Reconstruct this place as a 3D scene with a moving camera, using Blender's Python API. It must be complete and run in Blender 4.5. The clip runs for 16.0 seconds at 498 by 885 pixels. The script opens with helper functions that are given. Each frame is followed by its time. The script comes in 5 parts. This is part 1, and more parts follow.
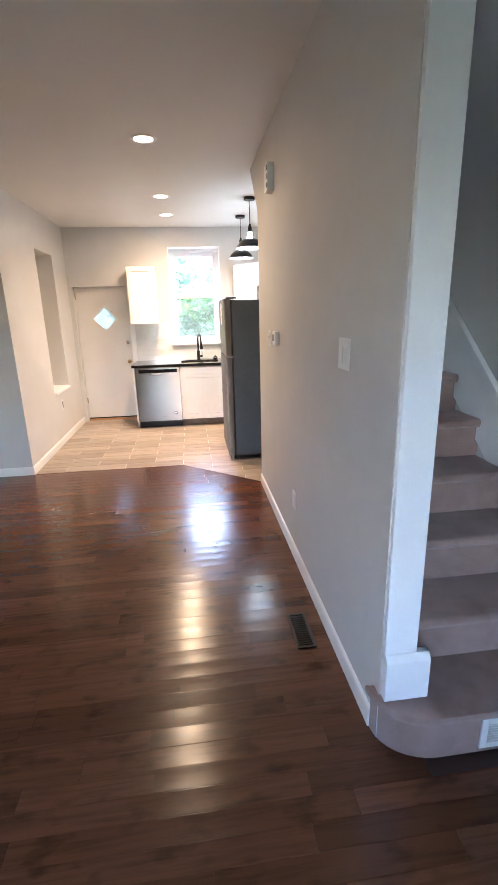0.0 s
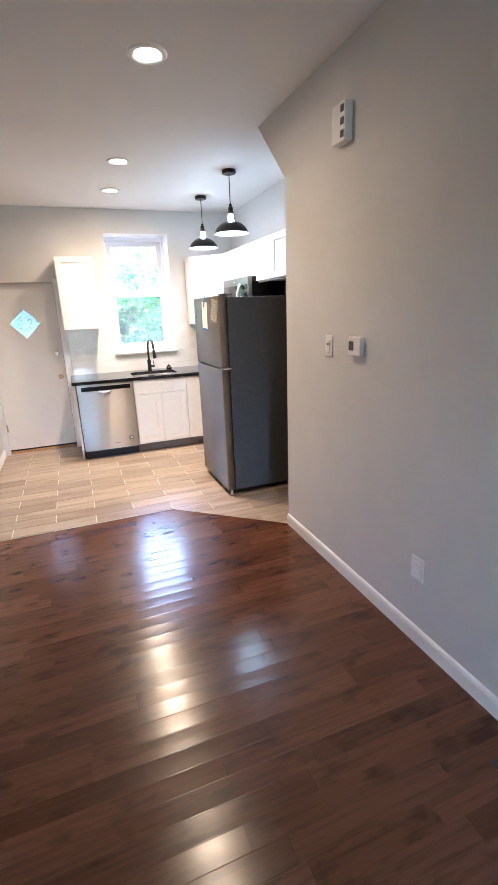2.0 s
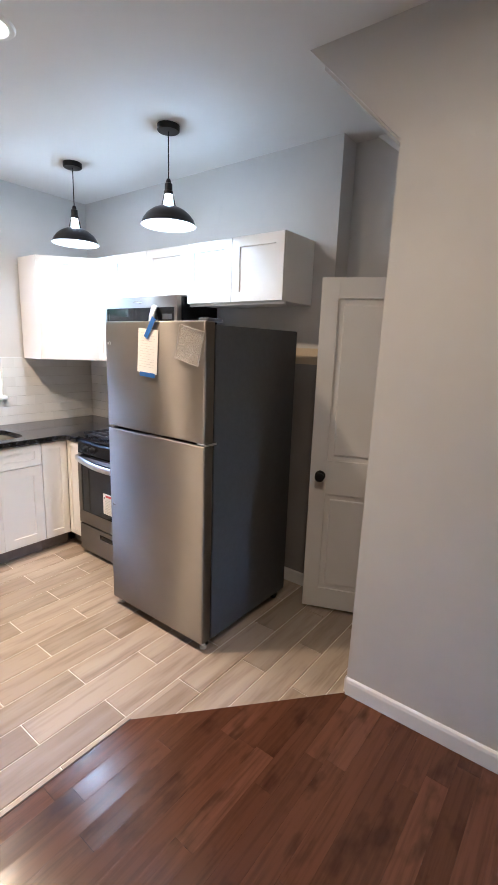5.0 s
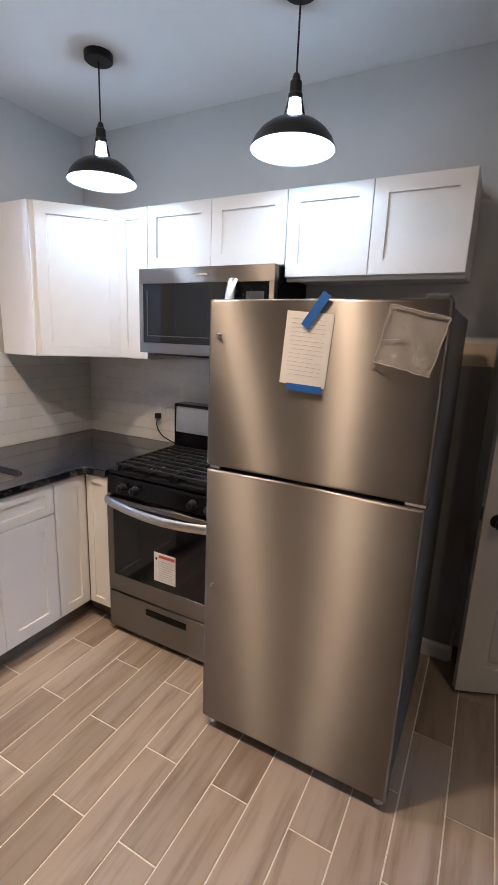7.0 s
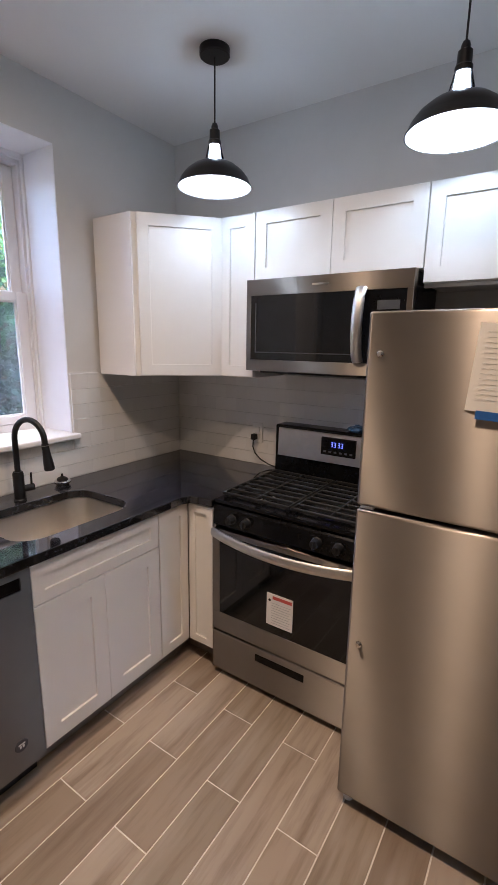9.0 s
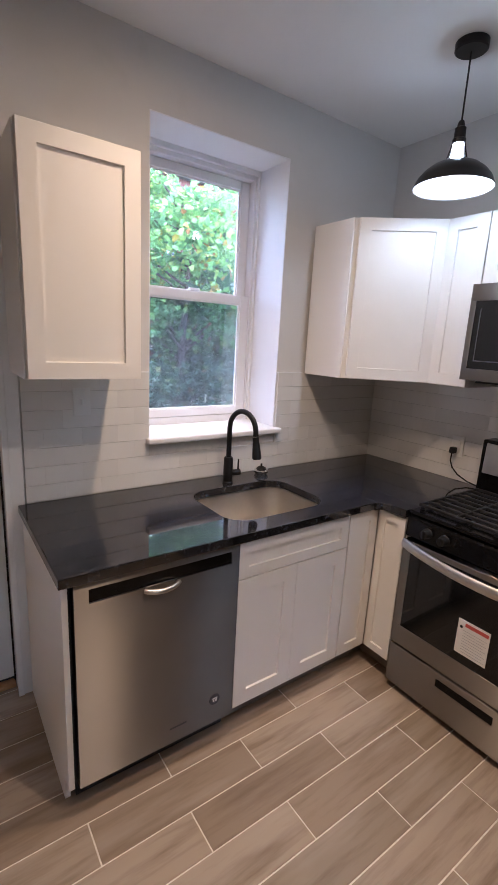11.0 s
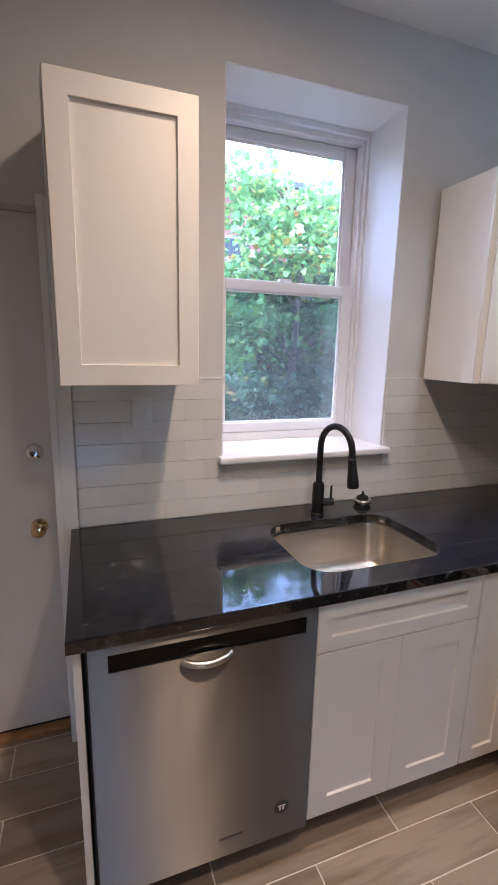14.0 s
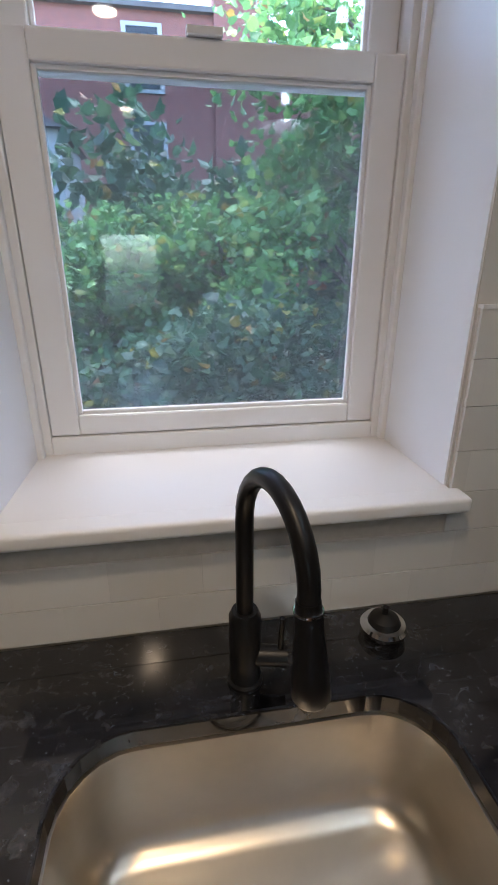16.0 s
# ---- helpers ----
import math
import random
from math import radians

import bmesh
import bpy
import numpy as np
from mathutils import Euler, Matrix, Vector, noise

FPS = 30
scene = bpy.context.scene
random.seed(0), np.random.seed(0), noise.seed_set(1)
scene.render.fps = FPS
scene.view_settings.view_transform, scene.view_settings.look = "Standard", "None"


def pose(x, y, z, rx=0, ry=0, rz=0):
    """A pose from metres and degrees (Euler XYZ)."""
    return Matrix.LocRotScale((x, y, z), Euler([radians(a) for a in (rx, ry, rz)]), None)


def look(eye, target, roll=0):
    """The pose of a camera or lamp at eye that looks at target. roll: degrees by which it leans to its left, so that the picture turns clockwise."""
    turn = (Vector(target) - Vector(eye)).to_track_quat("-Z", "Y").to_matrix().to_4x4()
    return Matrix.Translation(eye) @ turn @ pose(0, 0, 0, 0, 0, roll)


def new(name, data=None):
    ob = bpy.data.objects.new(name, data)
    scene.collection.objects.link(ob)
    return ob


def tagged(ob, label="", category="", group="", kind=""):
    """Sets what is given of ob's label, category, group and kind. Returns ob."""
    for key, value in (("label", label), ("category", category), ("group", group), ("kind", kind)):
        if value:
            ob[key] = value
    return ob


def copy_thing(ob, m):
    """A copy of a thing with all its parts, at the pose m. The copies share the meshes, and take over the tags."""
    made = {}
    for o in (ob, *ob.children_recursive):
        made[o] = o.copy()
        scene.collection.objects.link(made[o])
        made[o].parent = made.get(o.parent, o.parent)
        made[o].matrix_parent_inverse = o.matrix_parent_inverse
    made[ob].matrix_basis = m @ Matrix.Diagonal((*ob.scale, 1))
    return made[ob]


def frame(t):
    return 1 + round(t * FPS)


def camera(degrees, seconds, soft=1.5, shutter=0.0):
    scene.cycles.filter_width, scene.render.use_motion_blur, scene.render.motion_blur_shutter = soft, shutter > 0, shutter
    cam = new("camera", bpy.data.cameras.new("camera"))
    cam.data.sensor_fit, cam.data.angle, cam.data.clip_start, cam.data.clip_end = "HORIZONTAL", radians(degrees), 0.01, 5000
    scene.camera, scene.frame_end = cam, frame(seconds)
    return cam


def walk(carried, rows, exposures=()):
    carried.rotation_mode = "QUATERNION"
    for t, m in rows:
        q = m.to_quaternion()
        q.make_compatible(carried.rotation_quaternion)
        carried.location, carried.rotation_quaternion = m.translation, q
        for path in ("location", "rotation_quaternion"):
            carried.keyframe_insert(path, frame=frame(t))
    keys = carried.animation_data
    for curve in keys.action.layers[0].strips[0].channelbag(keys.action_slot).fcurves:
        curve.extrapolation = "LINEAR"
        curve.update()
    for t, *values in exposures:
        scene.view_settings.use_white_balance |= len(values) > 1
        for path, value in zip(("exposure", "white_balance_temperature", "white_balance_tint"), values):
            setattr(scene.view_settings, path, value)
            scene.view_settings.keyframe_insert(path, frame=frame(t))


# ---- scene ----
cam = camera(57.7, 16.0)
PATH = [
    (0, (0.159, 0.532, 1.554), (0.393, 2.441, 1.003), -1.5),
    (0.5, (0.002, 0.858, 1.549), (0.348, 2.737, 0.957), -2.2),
    (1, (-0.245, 1.114, 1.565), (0.406, 2.902, 0.949), -0.9),
    (1.5, (-0.444, 1.376, 1.546), (0.243, 3.16, 0.957), -2.1),
    (2, (-0.602, 1.704, 1.581), (0.073, 3.5, 1.018), -2.3),
    (2.5, (-0.788, 2.05, 1.584), (0.029, 3.804, 1.078), -0.7),
    (3, (-0.889, 2.383, 1.577), (0.051, 4.083, 1.101), -0.1),
    (3.5, (-0.95, 2.752, 1.578), (0.032, 4.436, 1.13), 0.3),
    (3.7, (-0.987, 2.89, 1.565), (0.082, 4.523, 1.128), 1.0),
    (5.8, (-1.014, 4.374, 1.603), (0.635, 5.419, 1.171), 1.5),
    (6, (-0.983, 4.504, 1.588), (0.669, 5.546, 1.153), 1.5),
    (6.5, (-0.859, 4.84, 1.585), (0.789, 5.884, 1.142), 1.2),
    (7, (-0.801, 5.144, 1.579), (0.923, 6.049, 1.126), 2.3),
    (7.5, (-0.738, 5.357, 1.593), (1.107, 5.984, 1.14), 2.2),
    (8, (-0.686, 5.468, 1.602), (1.127, 6.184, 1.152), 1.6),
    (8.5, (-0.726, 5.526, 1.602), (1.017, 6.403, 1.163), 1.0),
    (9, (-0.76, 5.553, 1.6), (0.866, 6.638, 1.178), 0.9),
    (9.2, (-0.768, 5.557, 1.593), (0.813, 6.709, 1.178), 1.4),
    (11.3, (-0.936, 5.667, 1.605), (0.095, 7.324, 1.169), 3.2),
    (11.5, (-0.95, 5.672, 1.602), (0.001, 7.378, 1.172), 3.3),
    (12, (-0.973, 5.684, 1.607), (-0.203, 7.479, 1.176), 2.8),
    (12.5, (-0.967, 5.696, 1.603), (-0.3, 7.533, 1.18), 2.9),
    (13, (-0.945, 5.714, 1.598), (-0.294, 7.559, 1.185), 3.1),
    (13.5, (-0.829, 5.768, 1.578), (-0.165, 7.611, 1.174), 2.3),
    (14, (-0.586, 5.945, 1.553), (0.089, 7.783, 1.145), 1.3),
    (14.5, (-0.326, 6.201, 1.584), (0.383, 8.02, 1.151), 1.3),
    (15, (-0.125, 6.492, 1.566), (0.459, 8.346, 1.094), 0.1),
    (15.5, (0.077, 6.738, 1.515), (0.357, 8.635, 0.948), 1.0),
    (16, (0.202, 6.965, 1.49), (0.505, 8.81, 0.781), -0.0),
]
walk(cam, [(t, look(eye, target, roll)) for t, eye, target, roll in PATH],
     [(0.0, 7.1, 6150, 18.5), (1.5, 7.02, 5700, 17), (2.8, 6.9, 5400, 16), (3.5, 6.72, 5320, 15.5), (6.0, 6.52, 5290, 14.5), (6.5, 6.05, 5190, 15.5), (7.0, 5.8, 5390, 17.5), (8.0, 5.66, 5470, 19.5), (8.5, 5.5, 5530, 19.5), (9.0, 5.37, 5630, 21.0), (12.0, 5.42, 5580, 23.5), (12.5, 5.65, 5530, 23.5), (13.0, 5.7, 5580, 23.0), (13.5, 5.7, 5560, 22.5), (14.0, 5.3, 5480, 21.5), (15.0, 4.86, 5530, 20.0), (15.5, 4.6, 5670, 18.5), (16.0, 4.5, 5700, 13)])

# ---- light ----
world = bpy.data.worlds.new("world")
scene.world = world
world.use_nodes = True
wn = world.node_tree
sky = wn.nodes.new("ShaderNodeTexSky")
sky.sky_type, sky.sun_disc = "NISHITA", False
sky.sun_elevation, sky.sun_rotation = radians(72), radians(5)
sky.dust_density, sky.air_density = 2.5, 1.1
wn.links.new(sky.outputs[0], wn.nodes["Background"].inputs[0])
wn.nodes["Background"].inputs[1].default_value = 0.086
sun = bpy.data.lights.new("sun", "SUN")
sun.energy, sun.angle, sun.color = 0.07, radians(35), (1.0, 0.96, 0.9)
new("sun", sun).matrix_world = look((0, 0, 0), (-0.03, -0.31, -0.951))
P_RECESSED, P_PENDANT = (0.115, 0.30, 0.33), 0.085


def area(name, m, sx, sy, watts, color, shape="RECTANGLE", spread=180):
    d = bpy.data.lights.new(name, "AREA")
    d.shape, d.size, d.size_y, d.energy, d.color = shape, sx, sy, watts, color
    d.spread = radians(spread)
    o = new(name, d)
    o.matrix_world = m
    return o


# ---- materials ----


class Nodes:
    """A small builder for one procedural material."""

    def __init__(self, name):
        self.mat = bpy.data.materials.new(name)
        self.mat.use_nodes = True
        self.t = self.mat.node_tree
        self.p = self.t.nodes["Principled BSDF"]
        self.tc = self.t.nodes.new("ShaderNodeTexCoord")
        self.co = self.tc.outputs["Object"]

    def n(self, kind, **sets):
        node = self.t.nodes.new(kind)
        for k, v in sets.items():
            node.inputs[k.replace("_", " ")].default_value = v
        return node

    def link(self, a, b):
        self.t.links.new(a, b)

    def mapped(self, scale, offset=None):
        m = self.t.nodes.new("ShaderNodeMapping")
        m.inputs["Scale"].default_value = scale
        self.link(self.co, m.inputs["Vector"])
        if offset is not None:
            self.link(offset, m.inputs["Location"])
        return m.outputs[0]

    def noise(self, scale, detail=4.0, stretch=(1, 1, 1), rough=0.55, offset=None):
        t = self.n("ShaderNodeTexNoise", Scale=scale, Detail=detail, Roughness=rough)
        self.link(self.mapped(stretch, offset), t.inputs["Vector"])
        return t.outputs["Fac"]

    def ramp(self, fac, stops):
        r = self.t.nodes.new("ShaderNodeValToRGB")
        e = r.color_ramp.elements
        while len(e) < len(stops):
            e.new(0.5)
        for el, (pos, c) in zip(e, stops):
            el.position, el.color = pos, (*c, 1)
        self.link(fac, r.inputs[0])
        return r.outputs[0]

    def mix(self, a, b, fac, how="MIX"):
        m = self.t.nodes.new("ShaderNodeMix")
        m.data_type, m.blend_type = "RGBA", how
        for s, v in ((m.inputs["Factor"], fac), (m.inputs["A"], a), (m.inputs["B"], b)):
            if isinstance(v, (int, float)):
                s.default_value = v
            elif isinstance(v, tuple):
                s.default_value = (*v, 1)
            else:
                self.link(v, s)
        return m.outputs["Result"]

    def bump(self, height, strength=0.2, dist=0.002):
        b = self.n("ShaderNodeBump", Strength=strength, Distance=dist)
        self.link(height, b.inputs["Height"])
        old = self.p.inputs["Normal"].links
        if old:
            self.link(old[0].from_socket, b.inputs["Normal"])
        self.link(b.outputs[0], self.p.inputs["Normal"])

    def done(self, rough, metal=0.0, **sets):
        self.p.inputs["Metallic"].default_value = metal
        if isinstance(rough, (int, float)):
            self.p.inputs["Roughness"].default_value = rough
        else:
            self.link(rough, self.p.inputs["Roughness"])
        for k, v in sets.items():
            self.p.inputs[k.replace("_", " ")].default_value = v
        return self.mat

    def color(self, c):
        if isinstance(c, tuple):
            self.p.inputs["Base Color"].default_value = (*c, 1)
        else:
            self.link(c, self.p.inputs["Base Color"])

    def rough_var(self, lo, hi, scale, stretch=(1, 1, 1)):
        r = self.n("ShaderNodeMapRange")
        r.inputs["To Min"].default_value, r.inputs["To Max"].default_value = lo, hi
        self.link(self.noise(scale, 3.0, stretch), r.inputs["Value"])
        return r.outputs[0]


def shade(c, k):
    return tuple(min(1.0, v * k) for v in c)


def paint(name, c, rough=0.6, var=0.06, bump=0.08, grain=220.0):
    """Rolled or sprayed paint: soft blotches, a fine stipple."""
    m = Nodes(name)
    blot = m.ramp(m.noise(1.3, 5.0), [(0.3, shade(c, 1 - var)), (0.7, shade(c, 1 + var * 0.5))])
    m.color(m.mix(blot, shade(c, 1 - 2 * var), m.ramp(m.noise(7.0, 6.0), [(0.62, (0, 0, 0)), (0.8, (0.5, 0.5, 0.5))])))
    m.bump(m.noise(grain, 2.0), bump, 0.001)
    m.bump(m.noise(3.0, 2.0), 0.05, 0.004)
    return m.done(m.rough_var(rough - 0.06, rough + 0.08, 5.0))


def plain(name, c, rough=0.4, metal=0.0, var=0.08, scale=25.0, bump=0.03, **sets):
    m = Nodes(name)
    m.color(m.ramp(m.noise(scale, 4.0), [(0.3, shade(c, 1 - var)), (0.7, shade(c, 1 + var))]))
    m.bump(m.noise(scale * 12, 2.0), bump, 0.0006)
    return m.done(m.rough_var(max(0.02, rough - 0.05), rough + 0.05, scale * 0.5), metal, **sets)


def brushed(name, c, rough, stretch=0.8, var=0.06):
    """Brushed steel: a soft sheen and a sharper one, both drawn out into long upright streaks; faint smears."""
    m = Nodes(name)
    tan = m.t.nodes.new("ShaderNodeTangent")
    tan.direction_type, tan.axis = "RADIAL", "Z"
    b = m.n("ShaderNodeBump", Strength=0.05, Distance=0.006)
    m.link(m.noise(2.2, 1.0), b.inputs["Height"])
    tint = m.ramp(m.noise(3.0, 4.0), [(0.25, shade(c, 1 - var)), (0.75, shade(c, 1 + var))])
    lobes = []
    for r in (rough + 0.22, rough - 0.10):
        g = m.t.nodes.new("ShaderNodeBsdfAnisotropic")
        m.link(tan.outputs[0], g.inputs["Tangent"])
        g.inputs["Anisotropy"].default_value = stretch
        m.link(tint, g.inputs["Color"])
        m.link(m.rough_var(r - 0.02, r + 0.03, 4.0), g.inputs["Roughness"])
        m.link(b.outputs[0], g.inputs["Normal"])
        lobes.append(g.outputs[0])
    mx = m.t.nodes.new("ShaderNodeMixShader")
    mx.inputs[0].default_value = 0.22
    m.link(lobes[0], mx.inputs[1])
    m.link(lobes[1], mx.inputs[2])
    m.link(mx.outputs[0], m.t.nodes["Material Output"].inputs["Surface"])
    return m.mat


def emitter(name, c, strength):
    m = Nodes(name)
    m.color((0.8, 0.8, 0.8))
    return m.done(0.4, 0.0, Emission_Color=(*c, 1), Emission_Strength=strength)


def pane_glass(name, tint=(0.97, 0.99, 0.98), rough=0.0, haze=0.0, ior=1.5):
    m = Nodes(name)
    t = m.t
    clear = t.nodes.new("ShaderNodeBsdfTransparent")
    clear.inputs[0].default_value = (*tint, 1)
    gloss = t.nodes.new("ShaderNodeBsdfGlossy")
    gloss.inputs["Roughness"].default_value = rough
    fr = t.nodes.new("ShaderNodeFresnel")
    fr.inputs["IOR"].default_value = ior
    mx = t.nodes.new("ShaderNodeMixShader")
    m.link(fr.outputs[0], mx.inputs[0])
    m.link(clear.outputs[0], mx.inputs[1])
    m.link(gloss.outputs[0], mx.inputs[2])
    out = mx.outputs[0]
    if haze:
        milk = t.nodes.new("ShaderNodeBsdfTranslucent")
        milk.inputs[0].default_value = (0.8, 0.8, 0.8, 1)
        m2 = t.nodes.new("ShaderNodeMixShader")
        m2.inputs[0].default_value = haze
        m.link(out, m2.inputs[1])
        m.link(milk.outputs[0], m2.inputs[2])
        out = m2.outputs[0]
    m.link(out, t.nodes["Material Output"].inputs["Surface"])
    return m.mat


M_WALL = paint("wall_paint", (0.60, 0.585, 0.56))
M_CEIL = paint("ceiling_paint", (0.74, 0.74, 0.73), 0.8, 0.03)
M_TRIM = paint("white_trim_paint", (0.80, 0.80, 0.79), 0.35, 0.04, 0.04)
M_SILL = paint("window_paint", (0.82, 0.82, 0.83), 0.46, 0.03, 0.03)
M_DOOR = paint("door_paint", (0.66, 0.635, 0.60), 0.45, 0.05, 0.05)
M_IDOOR = paint("white_door_paint", (0.72, 0.71, 0.69), 0.4, 0.04, 0.04)
M_CAB = paint("cabinet_paint", (0.82, 0.80, 0.76), 0.32, 0.02, 0.02, 300.0)
M_BARE = paint("bare_tan_plaster", (0.62, 0.50, 0.34), 0.8, 0.1)
# dark wall tone with the shade beside the refrigerator in its colour
M_WALLSHADE = paint("shaded_wall_paint", (0.27, 0.26, 0.25), 0.7, 0.12)
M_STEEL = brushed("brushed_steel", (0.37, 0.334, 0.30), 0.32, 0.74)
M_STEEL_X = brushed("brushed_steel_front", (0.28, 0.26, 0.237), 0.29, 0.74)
M_SINK = plain("sink_steel", (0.66, 0.61, 0.53), 0.32, 1.0, 0.02, 40.0, 0.0)
M_SATIN = plain("satin_steel", (0.60, 0.585, 0.56), 0.34, 1.0, 0.04, 30.0, 0.02)
M_CHROME = plain("chrome", (0.75, 0.75, 0.75), 0.12, 1.0)
M_BRASS = plain("worn_brass", (0.62, 0.48, 0.27), 0.2, 1.0, 0.2)
M_GREYBODY = plain("grey_enamel_side", (0.060, 0.061, 0.063), 0.45, 0.0, 0.1, 40.0, 0.15)
M_BLACK = plain("black_enamel", (0.005, 0.005, 0.0055), 0.15, Specular_IOR_Level=0.18)
M_MATTE = plain("matte_black_metal", (0.010, 0.010, 0.011), 0.36, 0.2, Specular_IOR_Level=0.35)
M_IRON = plain("cast_iron", (0.012, 0.012, 0.012), 0.5, 0.0, 0.2, 80.0, 0.3, Specular_IOR_Level=0.35)
M_RUBBER = plain("black_plastic", (0.010, 0.010, 0.011), 0.5, Specular_IOR_Level=0.35)
M_DARKGLASS = plain("dark_oven_glass", (0.008, 0.009, 0.010), 0.05, 0.0, 0.05, 5.0, 0.0, Specular_IOR_Level=0.38)
M_PLASTIC = plain("white_plastic", (0.75, 0.75, 0.73), 0.35, 0.0, 0.03)
M_SLOT = plain("dark_slot", (0.05, 0.05, 0.055), 0.6)
M_BROWNVENT = plain("brown_vent_metal", (0.022, 0.014, 0.011), 0.4, 0.4)
M_PAPER = plain("paper", (0.78, 0.76, 0.72), 0.8, 0.0, 0.04, 12.0)
M_INK = plain("grey_ink", (0.42, 0.41, 0.40), 0.8)
M_RED = plain("red_ink", (0.5, 0.08, 0.06), 0.7)
M_TAPE = plain("blue_tape", (0.02, 0.12, 0.42), 0.6, 0.0, 0.1, 60.0, 0.1)
M_THRESH = plain("bare_orange_wood", (0.42, 0.22, 0.09), 0.6, 0.0, 0.2, 30.0, 0.2)
M_GROUT = plain("pale_grout", (0.80, 0.76, 0.70), 0.85, 0.0, 0.1, 60.0, 0.2)
M_WGROUT = plain("tan_grout", (0.60, 0.57, 0.52), 0.85, 0.0, 0.05, 60.0, 0.2)
M_PALEGROUT = plain("white_grout", (0.70, 0.69, 0.66), 0.85, 0.0, 0.05, 60.0, 0.2)
M_TOE = plain("brown_toe_board", (0.17, 0.135, 0.11), 0.6, 0.0, 0.15, 20.0)
M_SUB = plain("dark_gap", (0.030, 0.012, 0.007), 0.6)
M_LENS = emitter("lamp_lens", (1.0, 0.93, 0.82), 0.25)
M_BULB = emitter("bulb_glow", (0.80, 0.95, 1.0), 1.3)
M_LED = emitter("blue_display", (0.05, 0.12, 1.0), 0.045)
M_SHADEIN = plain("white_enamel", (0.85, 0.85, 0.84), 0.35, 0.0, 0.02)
M_PANE = pane_glass("window_glass", (0.96, 0.98, 0.98), 0.0, 0.007)
M_CLEAR = pane_glass("clear_glass", (0.96, 0.97, 0.98), 0.02, 0.0, 1.12)
M_FILM = plain("milky_plastic_film", (0.36, 0.34, 0.32), 0.25, 0.0, 0.1, 60.0, 0.1)
M_SCREEN = pane_glass("insect_screen", (0.58, 0.62, 0.65), 0.6)


def make_carpet():
    m = Nodes("brown_carpet")
    c = m.ramp(m.noise(9.0, 6.0), [(0.3, (0.23, 0.138, 0.108)), (0.7, (0.36, 0.23, 0.185))])
    m.color(m.mix(c, (0.11, 0.075, 0.06), m.ramp(m.noise(420.0, 2.0), [(0.45, (0, 0, 0)), (0.75, (0.6, 0.6, 0.6))])))
    m.bump(m.noise(380.0, 2.0), 0.8, 0.006)
    m.bump(m.noise(14.0, 3.0), 0.4, 0.008)
    return m.done(0.95, 0.0, Sheen_Weight=0.3)


def make_wood():
    m = Nodes("dark_wood_floor")
    oi = m.t.nodes.new("ShaderNodeObjectInfo")
    rnd = oi.outputs["Random"]
    off = m.n("ShaderNodeVectorMath")
    off.operation = "SCALE"
    comb = m.t.nodes.new("ShaderNodeCombineXYZ")
    for i in range(3):
        m.link(rnd, comb.inputs[i])
    m.link(comb.outputs[0], off.inputs[0])
    off.inputs["Scale"].default_value = 37.0
    m.co = m.tc.outputs["Object"]
    base = m.ramp(rnd, [(0.0, (0.078, 0.030, 0.015)), (0.45, (0.105, 0.041, 0.020)), (0.8, (0.128, 0.053, 0.027)), (1.0, (0.086, 0.033, 0.016))])
    grain = m.noise(1.0, 6.0, (3.0, 55.0, 55.0), 0.6, off.outputs[0])
    c = m.mix(base, (0.034, 0.013, 0.008), m.ramp(grain, [(0.45, (0, 0, 0)), (0.75, (0.6, 0.6, 0.6))]))
    c = m.mix(c, (0.016, 0.007, 0.005), m.ramp(m.noise(1.0, 3.0, (6.0, 12.0, 12.0), 0.5, off.outputs[0]), [(0.54, (0, 0, 0)), (0.72, (0.6, 0.6, 0.6))]))
    m.color(c)
    m.bump(grain, 0.06, 0.002)
    m.bump(m.noise(1.0, 2.0, (1.6, 9.0, 9.0), 0.5, off.outputs[0]), 0.08, 0.006)
    return m.done(m.rough_var(0.15, 0.24, 4.0, (1, 4, 1)), 0.0, Specular_IOR_Level=0.42)


def make_tile():
    """Wood-look porcelain planks."""
    m = Nodes("wood_look_tile")
    oi = m.t.nodes.new("ShaderNodeObjectInfo")
    rnd = oi.outputs["Random"]
    comb = m.t.nodes.new("ShaderNodeCombineXYZ")
    for i in range(3):
        m.link(rnd, comb.inputs[i])
    off = m.n("ShaderNodeVectorMath")
    off.operation = "SCALE"
    m.link(comb.outputs[0], off.inputs[0])
    off.inputs["Scale"].default_value = 23.0
    base = m.ramp(rnd, [(0.0, (0.26, 0.20, 0.15)), (0.35, (0.38, 0.305, 0.238)), (0.7, (0.43, 0.355, 0.285)), (1.0, (0.31, 0.25, 0.19))])
    g = m.noise(1.0, 6.0, (2.2, 22.0, 22.0), 0.62, off.outputs[0])
    c = m.mix(base, (0.18, 0.13, 0.09), m.ramp(g, [(0.46, (0, 0, 0)), (0.72, (0.8, 0.8, 0.8))]))
    c = m.mix(c, (0.47, 0.40, 0.335), m.ramp(m.noise(1.0, 3.0, (1.5, 9.0, 9.0), 0.5, off.outputs[0]), [(0.55, (0, 0, 0)), (0.75, (0.6, 0.6, 0.6))]))
    m.color(c)
    m.bump(g, 0.1, 0.001)
    return m.done(m.rough_var(0.26, 0.42, 6.0), 0.0)


def make_subway():
    m = Nodes("white_glazed_tile")
    oi = m.t.nodes.new("ShaderNodeObjectInfo")
    m.color(m.ramp(oi.outputs["Random"], [(0.0, (0.70, 0.69, 0.66)), (1.0, (0.76, 0.75, 0.72))]))
    m.bump(m.noise(14.0, 2.0), 0.06, 0.004)
    return m.done(0.12)


